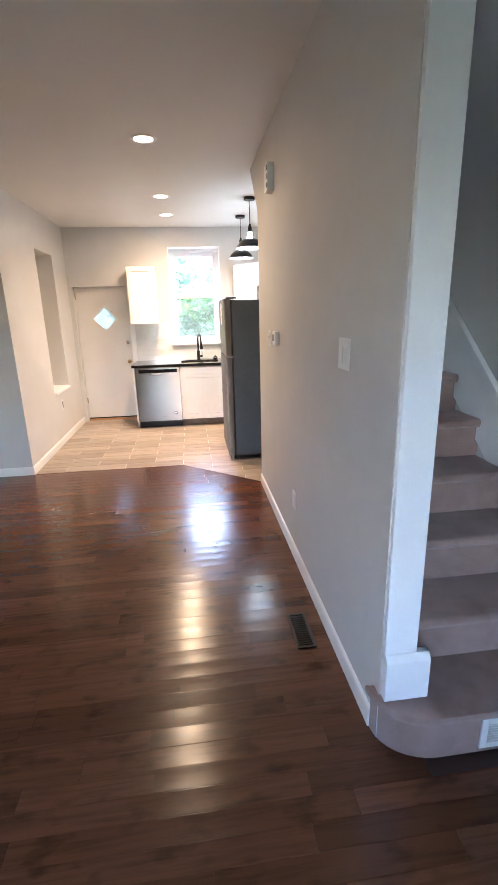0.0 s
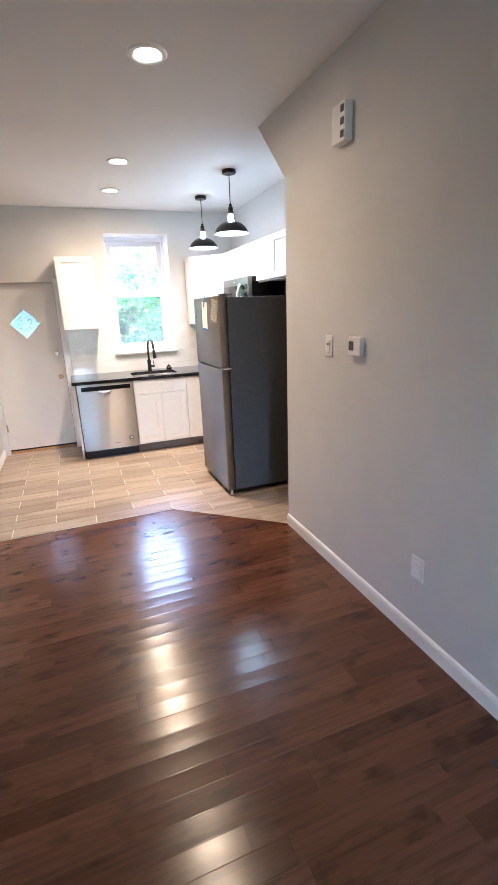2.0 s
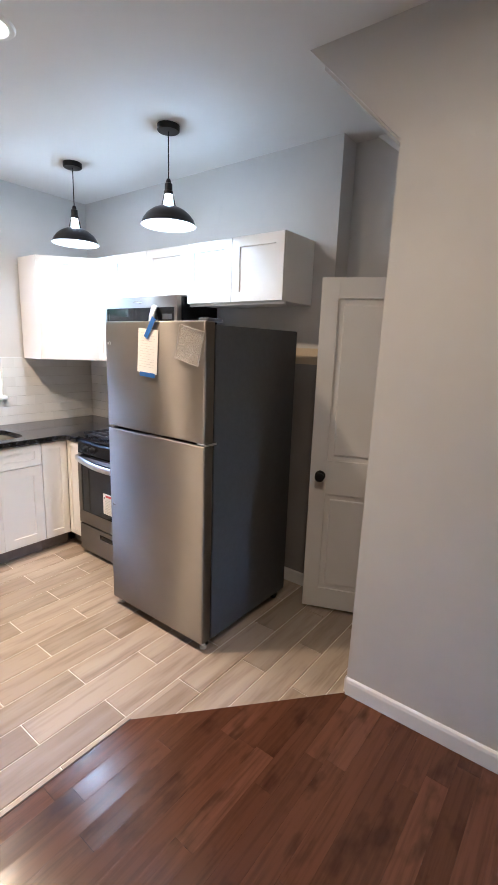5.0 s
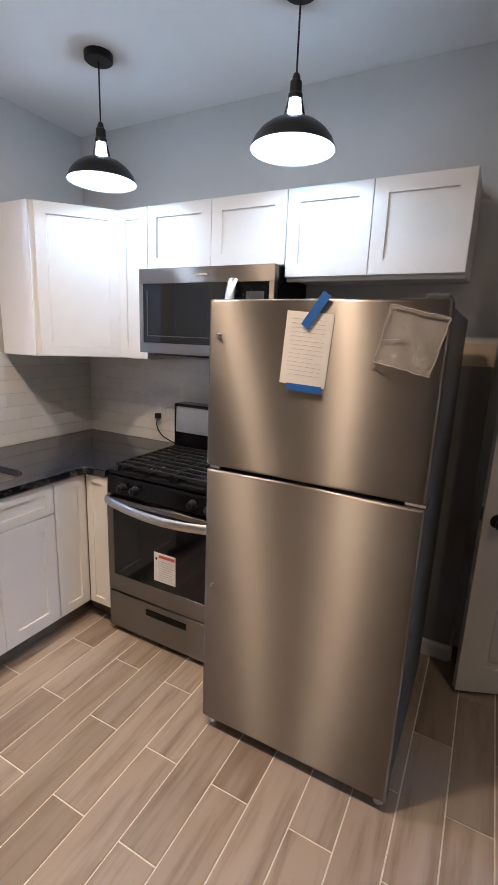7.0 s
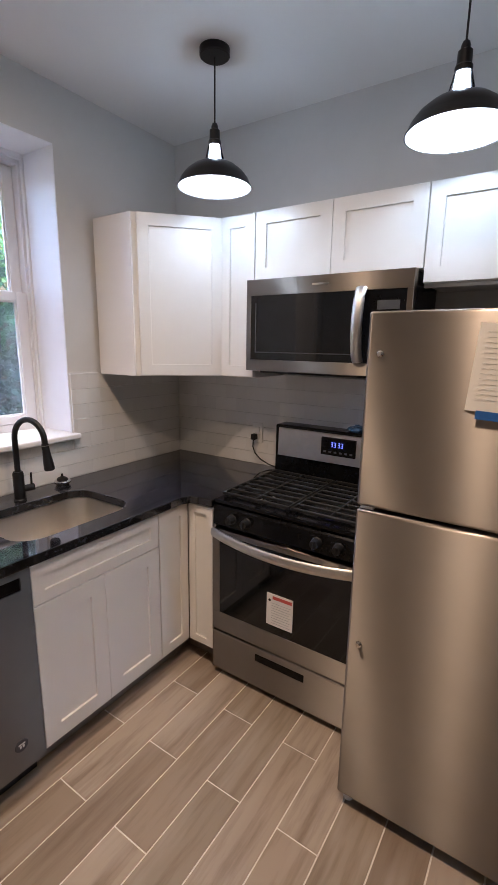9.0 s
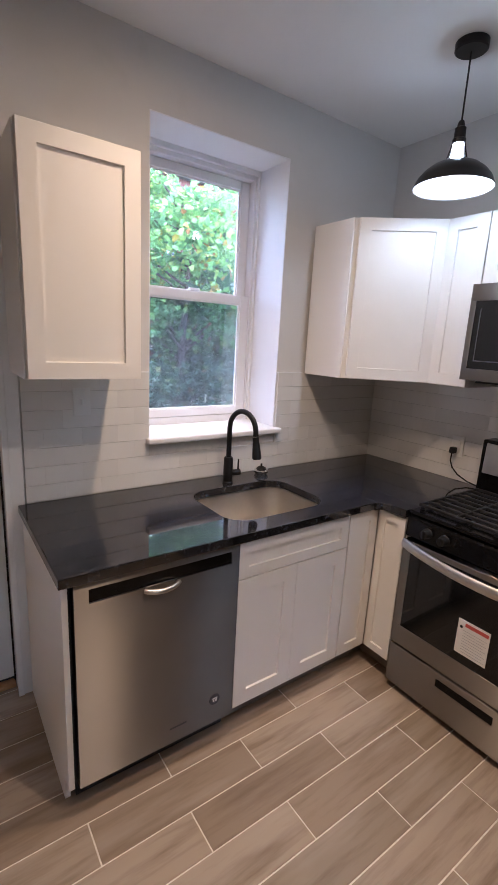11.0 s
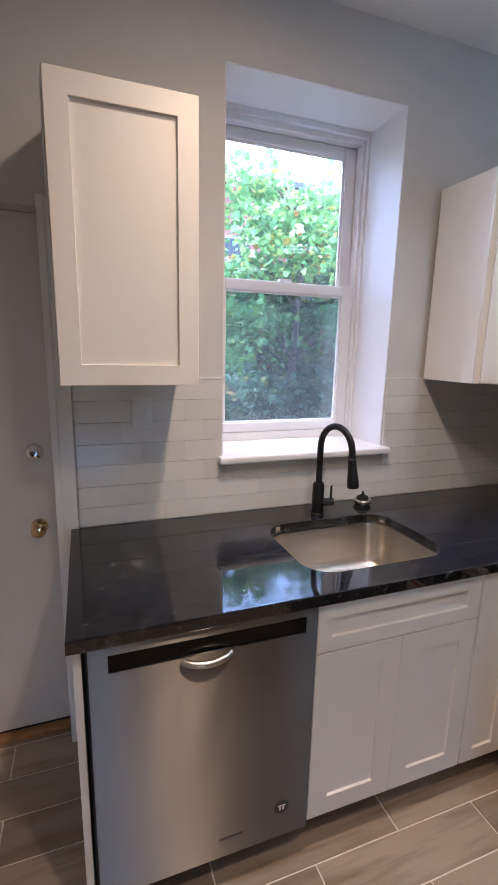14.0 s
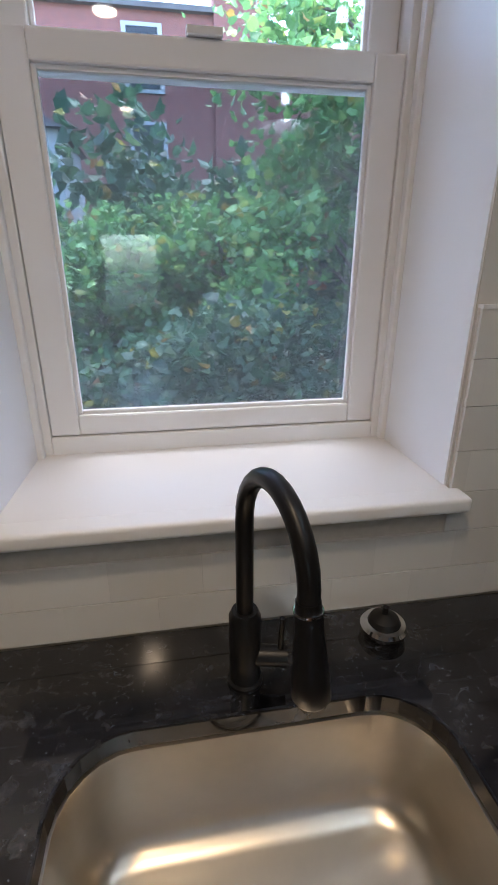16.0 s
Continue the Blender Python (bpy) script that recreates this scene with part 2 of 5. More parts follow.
def make_granite():
    """Polished black granite: grey-blue clouds, dark grains, a few bright flecks."""
    m = Nodes("black_speckled_granite")
    v = m.n("ShaderNodeTexVoronoi", Scale=95.0)
    m.link(m.co, v.inputs["Vector"])
    c = m.ramp(m.noise(18.0, 6.0, rough=0.65), [(0.38, (0.003, 0.0033, 0.0045)), (0.55, (0.013, 0.0136, 0.017)), (0.72, (0.050, 0.053, 0.063))])
    c = m.mix(c, (0.11, 0.117, 0.135), m.ramp(m.noise(42.0, 8.0, (1, 1.8, 1), 0.74), [(0.54, (0, 0, 0)), (0.73, (0.42, 0.42, 0.42))]))
    c = m.mix(c, (0.002, 0.002, 0.003), m.ramp(m.noise(70.0, 4.0, (1.6, 1, 1)), [(0.50, (0, 0, 0)), (0.68, (0.6, 0.6, 0.6))]))
    c = m.mix(c, (0.22, 0.25, 0.30), m.ramp(v.outputs["Distance"], [(0.03, (0.6, 0.6, 0.6)), (0.11, (0, 0, 0))]))
    m.color(c)
    return m.done(m.rough_var(0.03, 0.07, 20.0), 0.0, Specular_IOR_Level=0.8)


def make_leaf(name, dark, light):
    m = Nodes(name)
    g = m.t.nodes.new("ShaderNodeNewGeometry")
    c = m.ramp(g.outputs["Random Per Island"], [(0.0, dark), (0.72, light), (0.93, (light[0] * 1.7, light[1] * 1.15, light[2])), (0.965, (0.42, 0.34, 0.06)), (1.0, (0.34, 0.12, 0.06))])
    m.color(c)
    thin = m.t.nodes.new("ShaderNodeBsdfTranslucent")
    m.link(c, thin.inputs[0])
    mx = m.t.nodes.new("ShaderNodeMixShader")
    mx.inputs[0].default_value = 0.4
    m.link(m.p.outputs[0], mx.inputs[1])
    m.link(thin.outputs[0], mx.inputs[2])
    m.link(mx.outputs[0], m.t.nodes["Material Output"].inputs["Surface"])
    return m.done(0.5, 0.0)


def make_door_glass():
    """Pale blue frosted glass with a leaf ornament."""
    m = Nodes("ornamental_glass")
    c = m.ramp(m.noise(22.0, 5.0), [(0.3, (0.22, 0.31, 0.35)), (0.7, (0.46, 0.55, 0.58))])
    m.color(c)
    m.bump(m.noise(38.0, 3.0), 0.8, 0.01)
    return m.done(0.55, 0.0, Transmission_Weight=0.8, IOR=1.3)


M_CARPET, M_WOOD, M_TILE, M_SUBWAY, M_GRANITE = make_carpet(), make_wood(), make_tile(), make_subway(), make_granite()
M_LEAF, M_LEAF2 = make_leaf("green_leaves", (0.085, 0.20, 0.07), (0.24, 0.46, 0.15)), make_leaf("dark_leaves", (0.030, 0.075, 0.045), (0.085, 0.175, 0.09))
M_DGLASS = make_door_glass()


def make_bag():
    """Milky polythene: half clear, half white, with creases."""
    m = Nodes("milky_plastic_bag")
    m.color(m.ramp(m.noise(30.0, 4.0), [(0.3, (0.55, 0.52, 0.48)), (0.7, (0.75, 0.72, 0.68))]))
    m.bump(m.noise(45.0, 4.0, (1, 1, 2.5)), 0.12, 0.004)
    m.link(m.ramp(m.noise(18.0, 4.0), [(0.3, (0.20, 0.20, 0.20)), (0.75, (0.42, 0.42, 0.42))]), m.p.inputs["Alpha"])
    return m.done(0.3)


M_BAG = make_bag()
M_BARK = plain("bark", (0.09, 0.065, 0.05), 0.9, 0.0, 0.3, 20.0, 0.6)
M_GROUND = plain("yard_ground", (0.07, 0.08, 0.04), 0.95, 0.0, 0.4, 3.0, 0.4)
M_BRICK = plain("red_brick", (0.25, 0.095, 0.075), 0.85, 0.0, 0.25, 6.0, 0.3)
M_ROOF = plain("grey_roof", (0.12, 0.11, 0.11), 0.9, 0.0, 0.2, 4.0, 0.3)
M_HOUSEWHITE = plain("white_siding", (0.4, 0.4, 0.4), 0.7, 0.0, 0.05, 3.0, 0.1)

# ---- building helpers ----


def thing(name, label, category, loc=(0, 0, 0), group="", kind=""):
    o = new(name)
    o.empty_display_size = 0.05
    o.location = loc
    return tagged(o, label, category, group, kind)


def to_mesh(name, bm, mat, smooth=False):
    me = bpy.data.meshes.new(name)
    bm.to_mesh(me)
    bm.free()
    for mm in mat if isinstance(mat, (list, tuple)) else (mat,):
        me.materials.append(mm)
    if smooth:
        me.shade_smooth()
        me.set_sharp_from_angle(angle=radians(35))
    return me


def part(name, bm, mat, parent=None, label="", smooth=False):
    """One mesh, given in world places, under a thing or a part."""
    o = new(name, to_mesh(name, bm, mat, smooth))
    if parent is not None:
        o.parent = parent
        if parent.type == "EMPTY":
            o.matrix_parent_inverse = Matrix.Translation(-parent.location)
    return tagged(o, label)


def box(a, b, bev=0.0, bm=None, seg=2):
    """A box from corner a to corner b, with its edges rounded by bev."""
    own = bmesh.new()
    lo, hi = [min(p) for p in zip(a, b)], [max(p) for p in zip(a, b)]
    vs = [own.verts.new((x, y, z)) for x in (lo[0], hi[0]) for y in (lo[1], hi[1]) for z in (lo[2], hi[2])]
    for f in ((0, 1, 3, 2), (4, 6, 7, 5), (0, 4, 5, 1), (2, 3, 7, 6), (0, 2, 6, 4), (1, 5, 7, 3)):
        own.faces.new([vs[i] for i in f])
    if bev:
        bmesh.ops.bevel(own, geom=list(own.edges), offset=bev, segments=seg, affect="EDGES", profile=0.6)
    return own if bm is None else merge(bm, own)


def merge(bm, own):
    me = bpy.data.meshes.new("tmp")
    own.to_mesh(me)
    own.free()
    bm.from_mesh(me)
    bpy.data.meshes.remove(me)
    return bm


def boxes(*pairs, bev=0.0):
    bm = bmesh.new()
    for a, b in pairs:
        box(a, b, bev, bm)
    return bm


def lathe(profile, m=None, steps=32, bm=None):
    """A body of revolution about z from (radius, height) pairs, put in place by m."""
    own = bmesh.new()
    rings = []
    for r, z in profile:
        if r < 1e-5:
            rings.append([own.verts.new((0, 0, z))])
        else:
            rings.append([own.verts.new((r * math.cos(2 * math.pi * i / steps), r * math.sin(2 * math.pi * i / steps), z)) for i in range(steps)])
    for p, q in zip(rings, rings[1:]):
        for i in range(steps):
            j = (i + 1) % steps
            f = [p[i % len(p)], p[j % len(p)], q[j % len(q)], q[i % len(q)]]
            f = [v for k, v in enumerate(f) if v not in f[:k]]
            if len(f) > 2:
                own.faces.new(f)
    if m is not None:
        own.transform(m)
    bmesh.ops.recalc_face_normals(own, faces=own.faces)
    return own if bm is None else merge(bm, own)


def tube(points, radius, steps=12, bm=None, caps=True):
    """A round bar along points; radius may be a list."""
    own = bmesh.new()
    pts = [Vector(p) for p in points]
    rs = radius if isinstance(radius, (list, tuple)) else [radius] * len(pts)
    up = Vector((0.31, 0.2, 0.93))
    rings = []
    for i, p in enumerate(pts):
        d = (pts[min(i + 1, len(pts) - 1)] - pts[max(i - 1, 0)]).normalized()
        u = d.cross(up).normalized()
        w = d.cross(u)
        rings.append([own.verts.new(p + rs[i] * (math.cos(a) * u + math.sin(a) * w)) for a in (2 * math.pi * k / steps for k in range(steps))])
    for p, q in zip(rings, rings[1:]):
        for i in range(steps):
            own.faces.new((p[i], p[(i + 1) % steps], q[(i + 1) % steps], q[i]))
    if caps:
        own.faces.new(rings[0])
        own.faces.new(rings[-1])
    bmesh.ops.recalc_face_normals(own, faces=own.faces)
    return own if bm is None else merge(bm, own)


def prism(outline, axis, lo, hi, bev=0.0):
    """A flat outline of pairs, drawn out along one axis from lo to hi."""
    bm = bmesh.new()
    k = "xyz".index(axis)

    def at(p, h):
        c = list(p)
        c.insert(k, h)
        return bm.verts.new(c)
    a, b = [at(p, lo) for p in outline], [at(p, hi) for p in outline]
    bm.faces.new(a)
    bm.faces.new(b)
    n = len(a)
    for i in range(n):
        bm.faces.new((a[i], a[(i + 1) % n], b[(i + 1) % n], b[i]))
    bmesh.ops.recalc_face_normals(bm, faces=bm.faces)
    if bev:
        bmesh.ops.bevel(bm, geom=list(bm.edges), offset=bev, segments=2, affect="EDGES", profile=0.6)
    return bm


def structure(name, bm, mat, label="", category="", smooth=False):
    o = new(name, to_mesh(name, bm, mat, smooth))
    return tagged(o, label, category, "", "structure")


def frontal(m, bm):
    """Turns a part drawn in (across, up, out) into the world: m carries it."""
    bm.transform(m)
    return bm


def shaker(w, h, thick=0.02, rail=0.057, sink=0.009):
    """A shaker front in one piece: x across, z up, its face at y = -thick; a flat panel sunk in a frame."""
    bm = bmesh.new()
    e = 0.0015

    def ring(d, y):
        return [bm.verts.new(p) for p in ((d, y, d), (w - d, y, d), (w - d, y, h - d), (d, y, h - d))]
    rings = [ring(0, 0), ring(0, -thick + e), ring(e, -thick), ring(rail, -thick), ring(rail + 0.001, -thick + sink)]
    for p, q in zip(rings, rings[1:]):
        for i in range(4):
            j = (i + 1) % 4
            bm.faces.new((p[i], p[j], q[j], q[i]))
    bm.faces.new(rings[0])
    bm.faces.new(rings[-1])
    bmesh.ops.recalc_face_normals(bm, faces=bm.faces)
    return bm


FACE_BACK = Matrix.Identity(4)  # fronts that look towards -y
FACE_RIGHT = pose(0, 0, 0, 0, 0, -90)  # fronts that look towards -x: across runs to -y

# ---- large structure ----
CEIL, BACK, RIGHT, LEFT, HALL, STAIR = 2.755, 7.62, 1.485, -1.52, 0.768, 1.64
FRONT, FAR_LEFT = -1.5, -2.9

# back wall, with the yard door and the window
WX0, WX1, WZ0, WZ1 = -0.085, 0.663, 1.10, 2.497
DX0, DX1, DZ1 = -1.46, -0.645, 1.973
structure("wall_back", boxes(
    ((LEFT - 0.3, BACK, -0.3), (DX0, 7.98, 3.0)), ((DX0, BACK, DZ1), (DX1, 7.98, 3.0)), ((DX0, BACK, -0.3), (DX1, 7.98, -0.012)),
    ((DX1, BACK, -0.3), (WX0, 7.98, 3.0)), ((WX0, BACK, -0.3), (WX1, 7.98, WZ0)), ((WX0, BACK, WZ1), (WX1, 7.98, 3.0)),
    ((WX1, BACK, -0.3), (RIGHT + 0.5, 7.98, 3.0))), M_WALL, "light warm grey painted kitchen wall with window and door", "wall")
structure("wall_right", boxes(((RIGHT, 5.14, -0.3), (RIGHT + 0.5, BACK, 3.0))), M_WALL, "light grey painted kitchen wall behind the cabinets", "wall")
structure("wall_stair", boxes(((STAIR, FRONT, -0.3), (STAIR + 0.24, 5.14, 5.4))), M_WALL, "grey painted wall beside the staircase", "wall")
# left wall with a deep window niche
NY0, NY1, NZ0, NZ1 = 6.30, 6.98, 0.66, 2.32
structure("wall_left", boxes(
    ((LEFT - 0.32, 5.2, -0.3), (LEFT, NY0, 3.0)), ((LEFT - 0.32, NY1, -0.3), (LEFT, BACK, 3.0)),
    ((LEFT - 0.32, NY0, -0.3), (LEFT, NY1, NZ0)), ((LEFT - 0.32, NY0, NZ1), (LEFT, NY1, 3.0))), M_WALL, "light grey kitchen wall with a deep window niche", "wall")
structure("wall_jog", boxes(((FAR_LEFT, 5.2, -0.3), (LEFT - 0.32, 5.5, 3.0))), M_WALL, "grey wall where the living room widens", "wall")
structure("wall_far_left", boxes(((FAR_LEFT - 0.2, FRONT, -0.3), (FAR_LEFT, 5.5, 3.0))), M_WALL, "plain grey living room side wall", "wall")
structure("wall_front", boxes(
    ((FAR_LEFT - 0.2, FRONT - 0.25, -0.3), (-1.2, FRONT, 3.0)), ((0.0, FRONT - 0.25, -0.3), (STAIR + 0.24, FRONT, 3.0)),
    ((-1.2, FRONT - 0.25, -0.3), (0.0, FRONT, 0.7)), ((-1.2, FRONT - 0.25, 2.25), (0.0, FRONT, 3.0))), M_WALL, "plain grey front wall with a window", "wall")
# wall between hall and staircase: its upper end runs on under the stairs
hall = prism([(1.80, 0.0), (4.553, 0.0), (4.533, 2.35), (4.94, CEIL), (1.80, CEIL)], "x", HALL, 0.885)
structure("wall_hall", hall, M_WALL, "long light grey hall wall beside the staircase", "wall")
structure("wall_stairwell", boxes(((HALL, 1.80, CEIL + 0.12), (0.885, 5.3, 5.4)), ((0.885, 1.60, CEIL + 0.12), (STAIR, 1.80, 5.4)), ((0.885, 5.2, CEIL + 0.12), (STAIR, 5.3, 5.4)),
                                  ((HALL, 1.60, 5.4), (STAIR + 0.24, 5.3, 5.5))), M_WALL, "plain upper walls of the stairwell", "wall")
structure("wall_understair", boxes(((0.885, 4.34, 0.0), (0.905, 4.40, 2.15)), ((0.905, 4.34, 2.0), (1.60, 4.40, 2.15)), ((1.60, 4.34, 0.0), (STAIR, 4.40, 2.15)),
                                   ((0.885, 3.30, 0.0), (STAIR, 3.36, 1.10))), M_WALL, "narrow wall under the stairs with a doorway", "wall")
soff = prism([(4.345, 2.16), (4.533, 2.338), (4.935, 2.735), (4.935, CEIL + 0.11), (4.80, CEIL + 0.12), (4.345, 2.24)], "x", 0.885, STAIR)
structure("stair_soffit", soff, M_WALL, "sloping painted underside of the staircase", "soffit")

# ceilings
structure("ceiling_hall", boxes(((FAR_LEFT, FRONT, CEIL), (HALL, 4.3, CEIL + 0.12)), ((HALL, FRONT, CEIL), (STAIR, 1.80, CEIL + 0.12)), ((FAR_LEFT, 4.3, CEIL), (-1.9, 5.5, CEIL + 0.12))), M_CEIL, "smooth pale painted living room ceiling", "ceiling")


structure("ceiling_kitchen", boxes(((-1.9, 4.3, CEIL), (HALL, 7.70, CEIL + 0.12)), ((HALL, 4.80, CEIL), (STAIR, 7.70, CEIL + 0.12))), M_CEIL, "smooth pale painted kitchen ceiling", "ceiling")

# floors: dark strip under the boards and pale grout under the tiles
wood_floor = structure("floor_wood", boxes(((FAR_LEFT, FRONT, -0.2), (STAIR, 4.58, -0.004)), ((FAR_LEFT, 4.58, -0.2), (0.05, 5.2, -0.004))), M_SUB, "dark brown glossy hardwood strip floor", "floor")
tile_floor = structure("floor_tile", boxes(((LEFT, 5.2, -0.2), (STAIR, BACK + 0.36, -0.003)), ((0.05, 4.3, -0.2), (STAIR, 5.2, -0.0045))), M_GROUT, "wood-look porcelain plank floor with pale grout", "floor")


def skirting(name, pts, h=0.085, d=0.014, off=0.0):
    """A baseboard with a rounded top along wall faces: (start, end, outward) in plan."""
    bm = bmesh.new()
    for (x0, y0), (x1, y1), (nx, ny) in pts:
        v = Vector((x1 - x0, y1 - y0, 0))
        m = Matrix.Translation((x0, y0, off)) @ Vector((1, 0, 0)).rotation_difference(v.normalized()).to_matrix().to_4x4()
        side = 1 if v.normalized().cross(Vector((nx, ny, 0))).z > 0 else -1
        own = prism([(0, 0), (side * d, 0), (side * d, h - 0.02), (side * d * 0.75, h - 0.006), (side * d * 0.3, h), (0, h)], "x", 0, v.length)
        own.transform(m)
        merge(bm, own)
    return structure(name, bm, M_TRIM, "white painted baseboard along the wall", "baseboard")


skirting("baseboard_hall", [((HALL, 1.852), (HALL, 4.549), (-1, 0)), ((HALL, 4.549), (0.885, 4.549), (0, 1))])
skirting("baseboard_left", [((LEFT, 5.2), (LEFT, 7.61), (1, 0))])
skirting("baseboard_jog", [((FAR_LEFT, 5.2), (LEFT + 0.014, 5.2), (0, -1))])
skirting("baseboard_right", [((RIGHT, 5.14), (RIGHT, 5.98), (-1, 0)), ((STAIR, 4.50), (STAIR, 5.14), (-1, 0)), ((RIGHT, 5.14), (STAIR, 5.14), (0, -1))])
structure("bare_wall_strip", boxes(((RIGHT - 0.004, 5.145, 1.492), (RIGHT, 6.0, 1.59))), M_BARE, "strip of bare tan plaster on the wall", "wall patch")
# thin dark sheet that stands in for the shade on the lower wall
structure("wall_shade_patch", boxes(((RIGHT - 0.003, 5.142, 0.09), (RIGHT, 6.0, 1.492))), M_WALLSHADE, "dark grey sheet for the shade on the wall behind the refrigerator", "wall patch")

# ---- staircase ----


def staircase():
    t = thing("staircase", "brown carpeted staircase with a rounded first step", "staircase", (1.2, 1.66, 0))
    rise, run, y0 = 0.20, 0.237, 1.925
    # first step: deep, its free corner rounded round the wall end
    out = [(STAIR - 0.002, 2.0), (STAIR - 0.002, 1.690), (1.0, 1.690)]
    for k in range(9):
        a = math.radians(-90 - k * 90 / 8)
        out.append((0.96 + 0.20 * math.cos(a), 1.845 + 0.155 * math.sin(a)))
    out += [(0.760, 1.850), (0.887, 1.850), (0.887, 2.0)]
    bm = bmesh.new()
    for lo, hi, grow in ((0.0, 0.165, 0.0), (0.165, 0.2, 0.022)):
        o = [(x - (grow if x < 0.97 and y < 1.86 else 0), y - (grow if y < 1.75 else 0)) for x, y in out]
        merge(bm, prism(o, "z", lo, hi, 0.012 if grow else 0.0))
    part("step", bm, M_CARPET, t, smooth=True)
    for i in range(1, 11):
        y, z = y0 + (i - 1) * run, rise * (i + 1)
        own = box((0.888, y + 0.02, z - rise - 0.12), (STAIR - 0.002, y + run + 0.03, z - 0.03), 0.0)
        box((0.888, y - 0.012, z - 0.045), (STAIR - 0.002, y + run + 0.03, z), 0.02, own, 3)
        part("step", own, M_CARPET, t, smooth=True)
    # white skirt board on the wall side
    sk = prism([(1.80, 0.2), (1.80, 0.50), (5.0, 3.21), (5.0, 2.75)], "x", STAIR - 0.020, STAIR - 0.001, 0.003)
    part("skirt_board", sk, M_TRIM, t, "white painted skirt board")
    cap = prism([(1.79, 0.49), (1.79, 0.55), (5.0, 3.255), (5.0, 3.195)], "x", STAIR - 0.034, STAIR - 0.001, 0.006)
    part("skirt_cap", cap, M_TRIM, t, "white moulded cap")
    return t


staircase()


def wall_end():
    t = thing("wall_end_trim", "white painted wood trim capping the hall wall end", "trim", (0.83, 1.79, 0.2), kind="structure")
    part("board", box((0.771, 1.778, 0.375), (0.889, 1.7995, CEIL - 0.001), 0.004), M_TRIM, t)
    bm = prism([(1.7995, 0.205), (1.760, 0.205), (1.760, 0.365), (1.768, 0.380), (1.776, 0.390), (1.7995, 0.390)], "x", 0.772, 0.935, 0.003)
    part("plinth", bm, M_TRIM, t)
    part("return_board", box((0.887, 1.80, 0.375), (0.900, 1.95, CEIL - 0.001), 0.003), M_TRIM, t)


wall_end()


# ---- window over the sink ----


def sash(parent, name, x0, x1, z0, z1, y, rail, stile, bottom, depth=0.035):
    bm = bmesh.new()
    for a, b in (((x0, y, z0), (x0 + stile, y + depth, z1)), ((x1 - stile, y, z0), (x1, y + depth, z1)),
                 ((x0 + stile, y, z0), (x1 - stile, y + depth, z0 + bottom)), ((x0 + stile, y, z1 - rail), (x1 - stile, y + depth, z1))):
        box(a, b, 0.004, bm)
    s = part(name, bm, M_SILL, parent)
    bead = bmesh.new()
    gx0, gx1, gz0, gz1 = x0 + stile, x1 - stile, z0 + bottom, z1 - rail
    for a, b in (((gx0, y + 0.008, gz0), (gx0 + 0.008, y + 0.02, gz1)), ((gx1 - 0.008, y + 0.008, gz0), (gx1, y + 0.02, gz1)),
                 ((gx0 + 0.008, y + 0.008, gz0), (gx1 - 0.008, y + 0.02, gz0 + 0.008)), ((gx0 + 0.008, y + 0.008, gz1 - 0.008), (gx1 - 0.008, y + 0.02, gz1))):
        box(a, b, 0.002, bead)
    part("glazing_bead", bead, M_SILL, s)
    p = part("pane", boxes(((gx0 - 0.005, y + 0.016, gz0 - 0.005), (gx1 + 0.005, y + 0.0195, gz1 + 0.005))), M_PANE, s, "clear window pane")
    p.visible_shadow = False
    return s


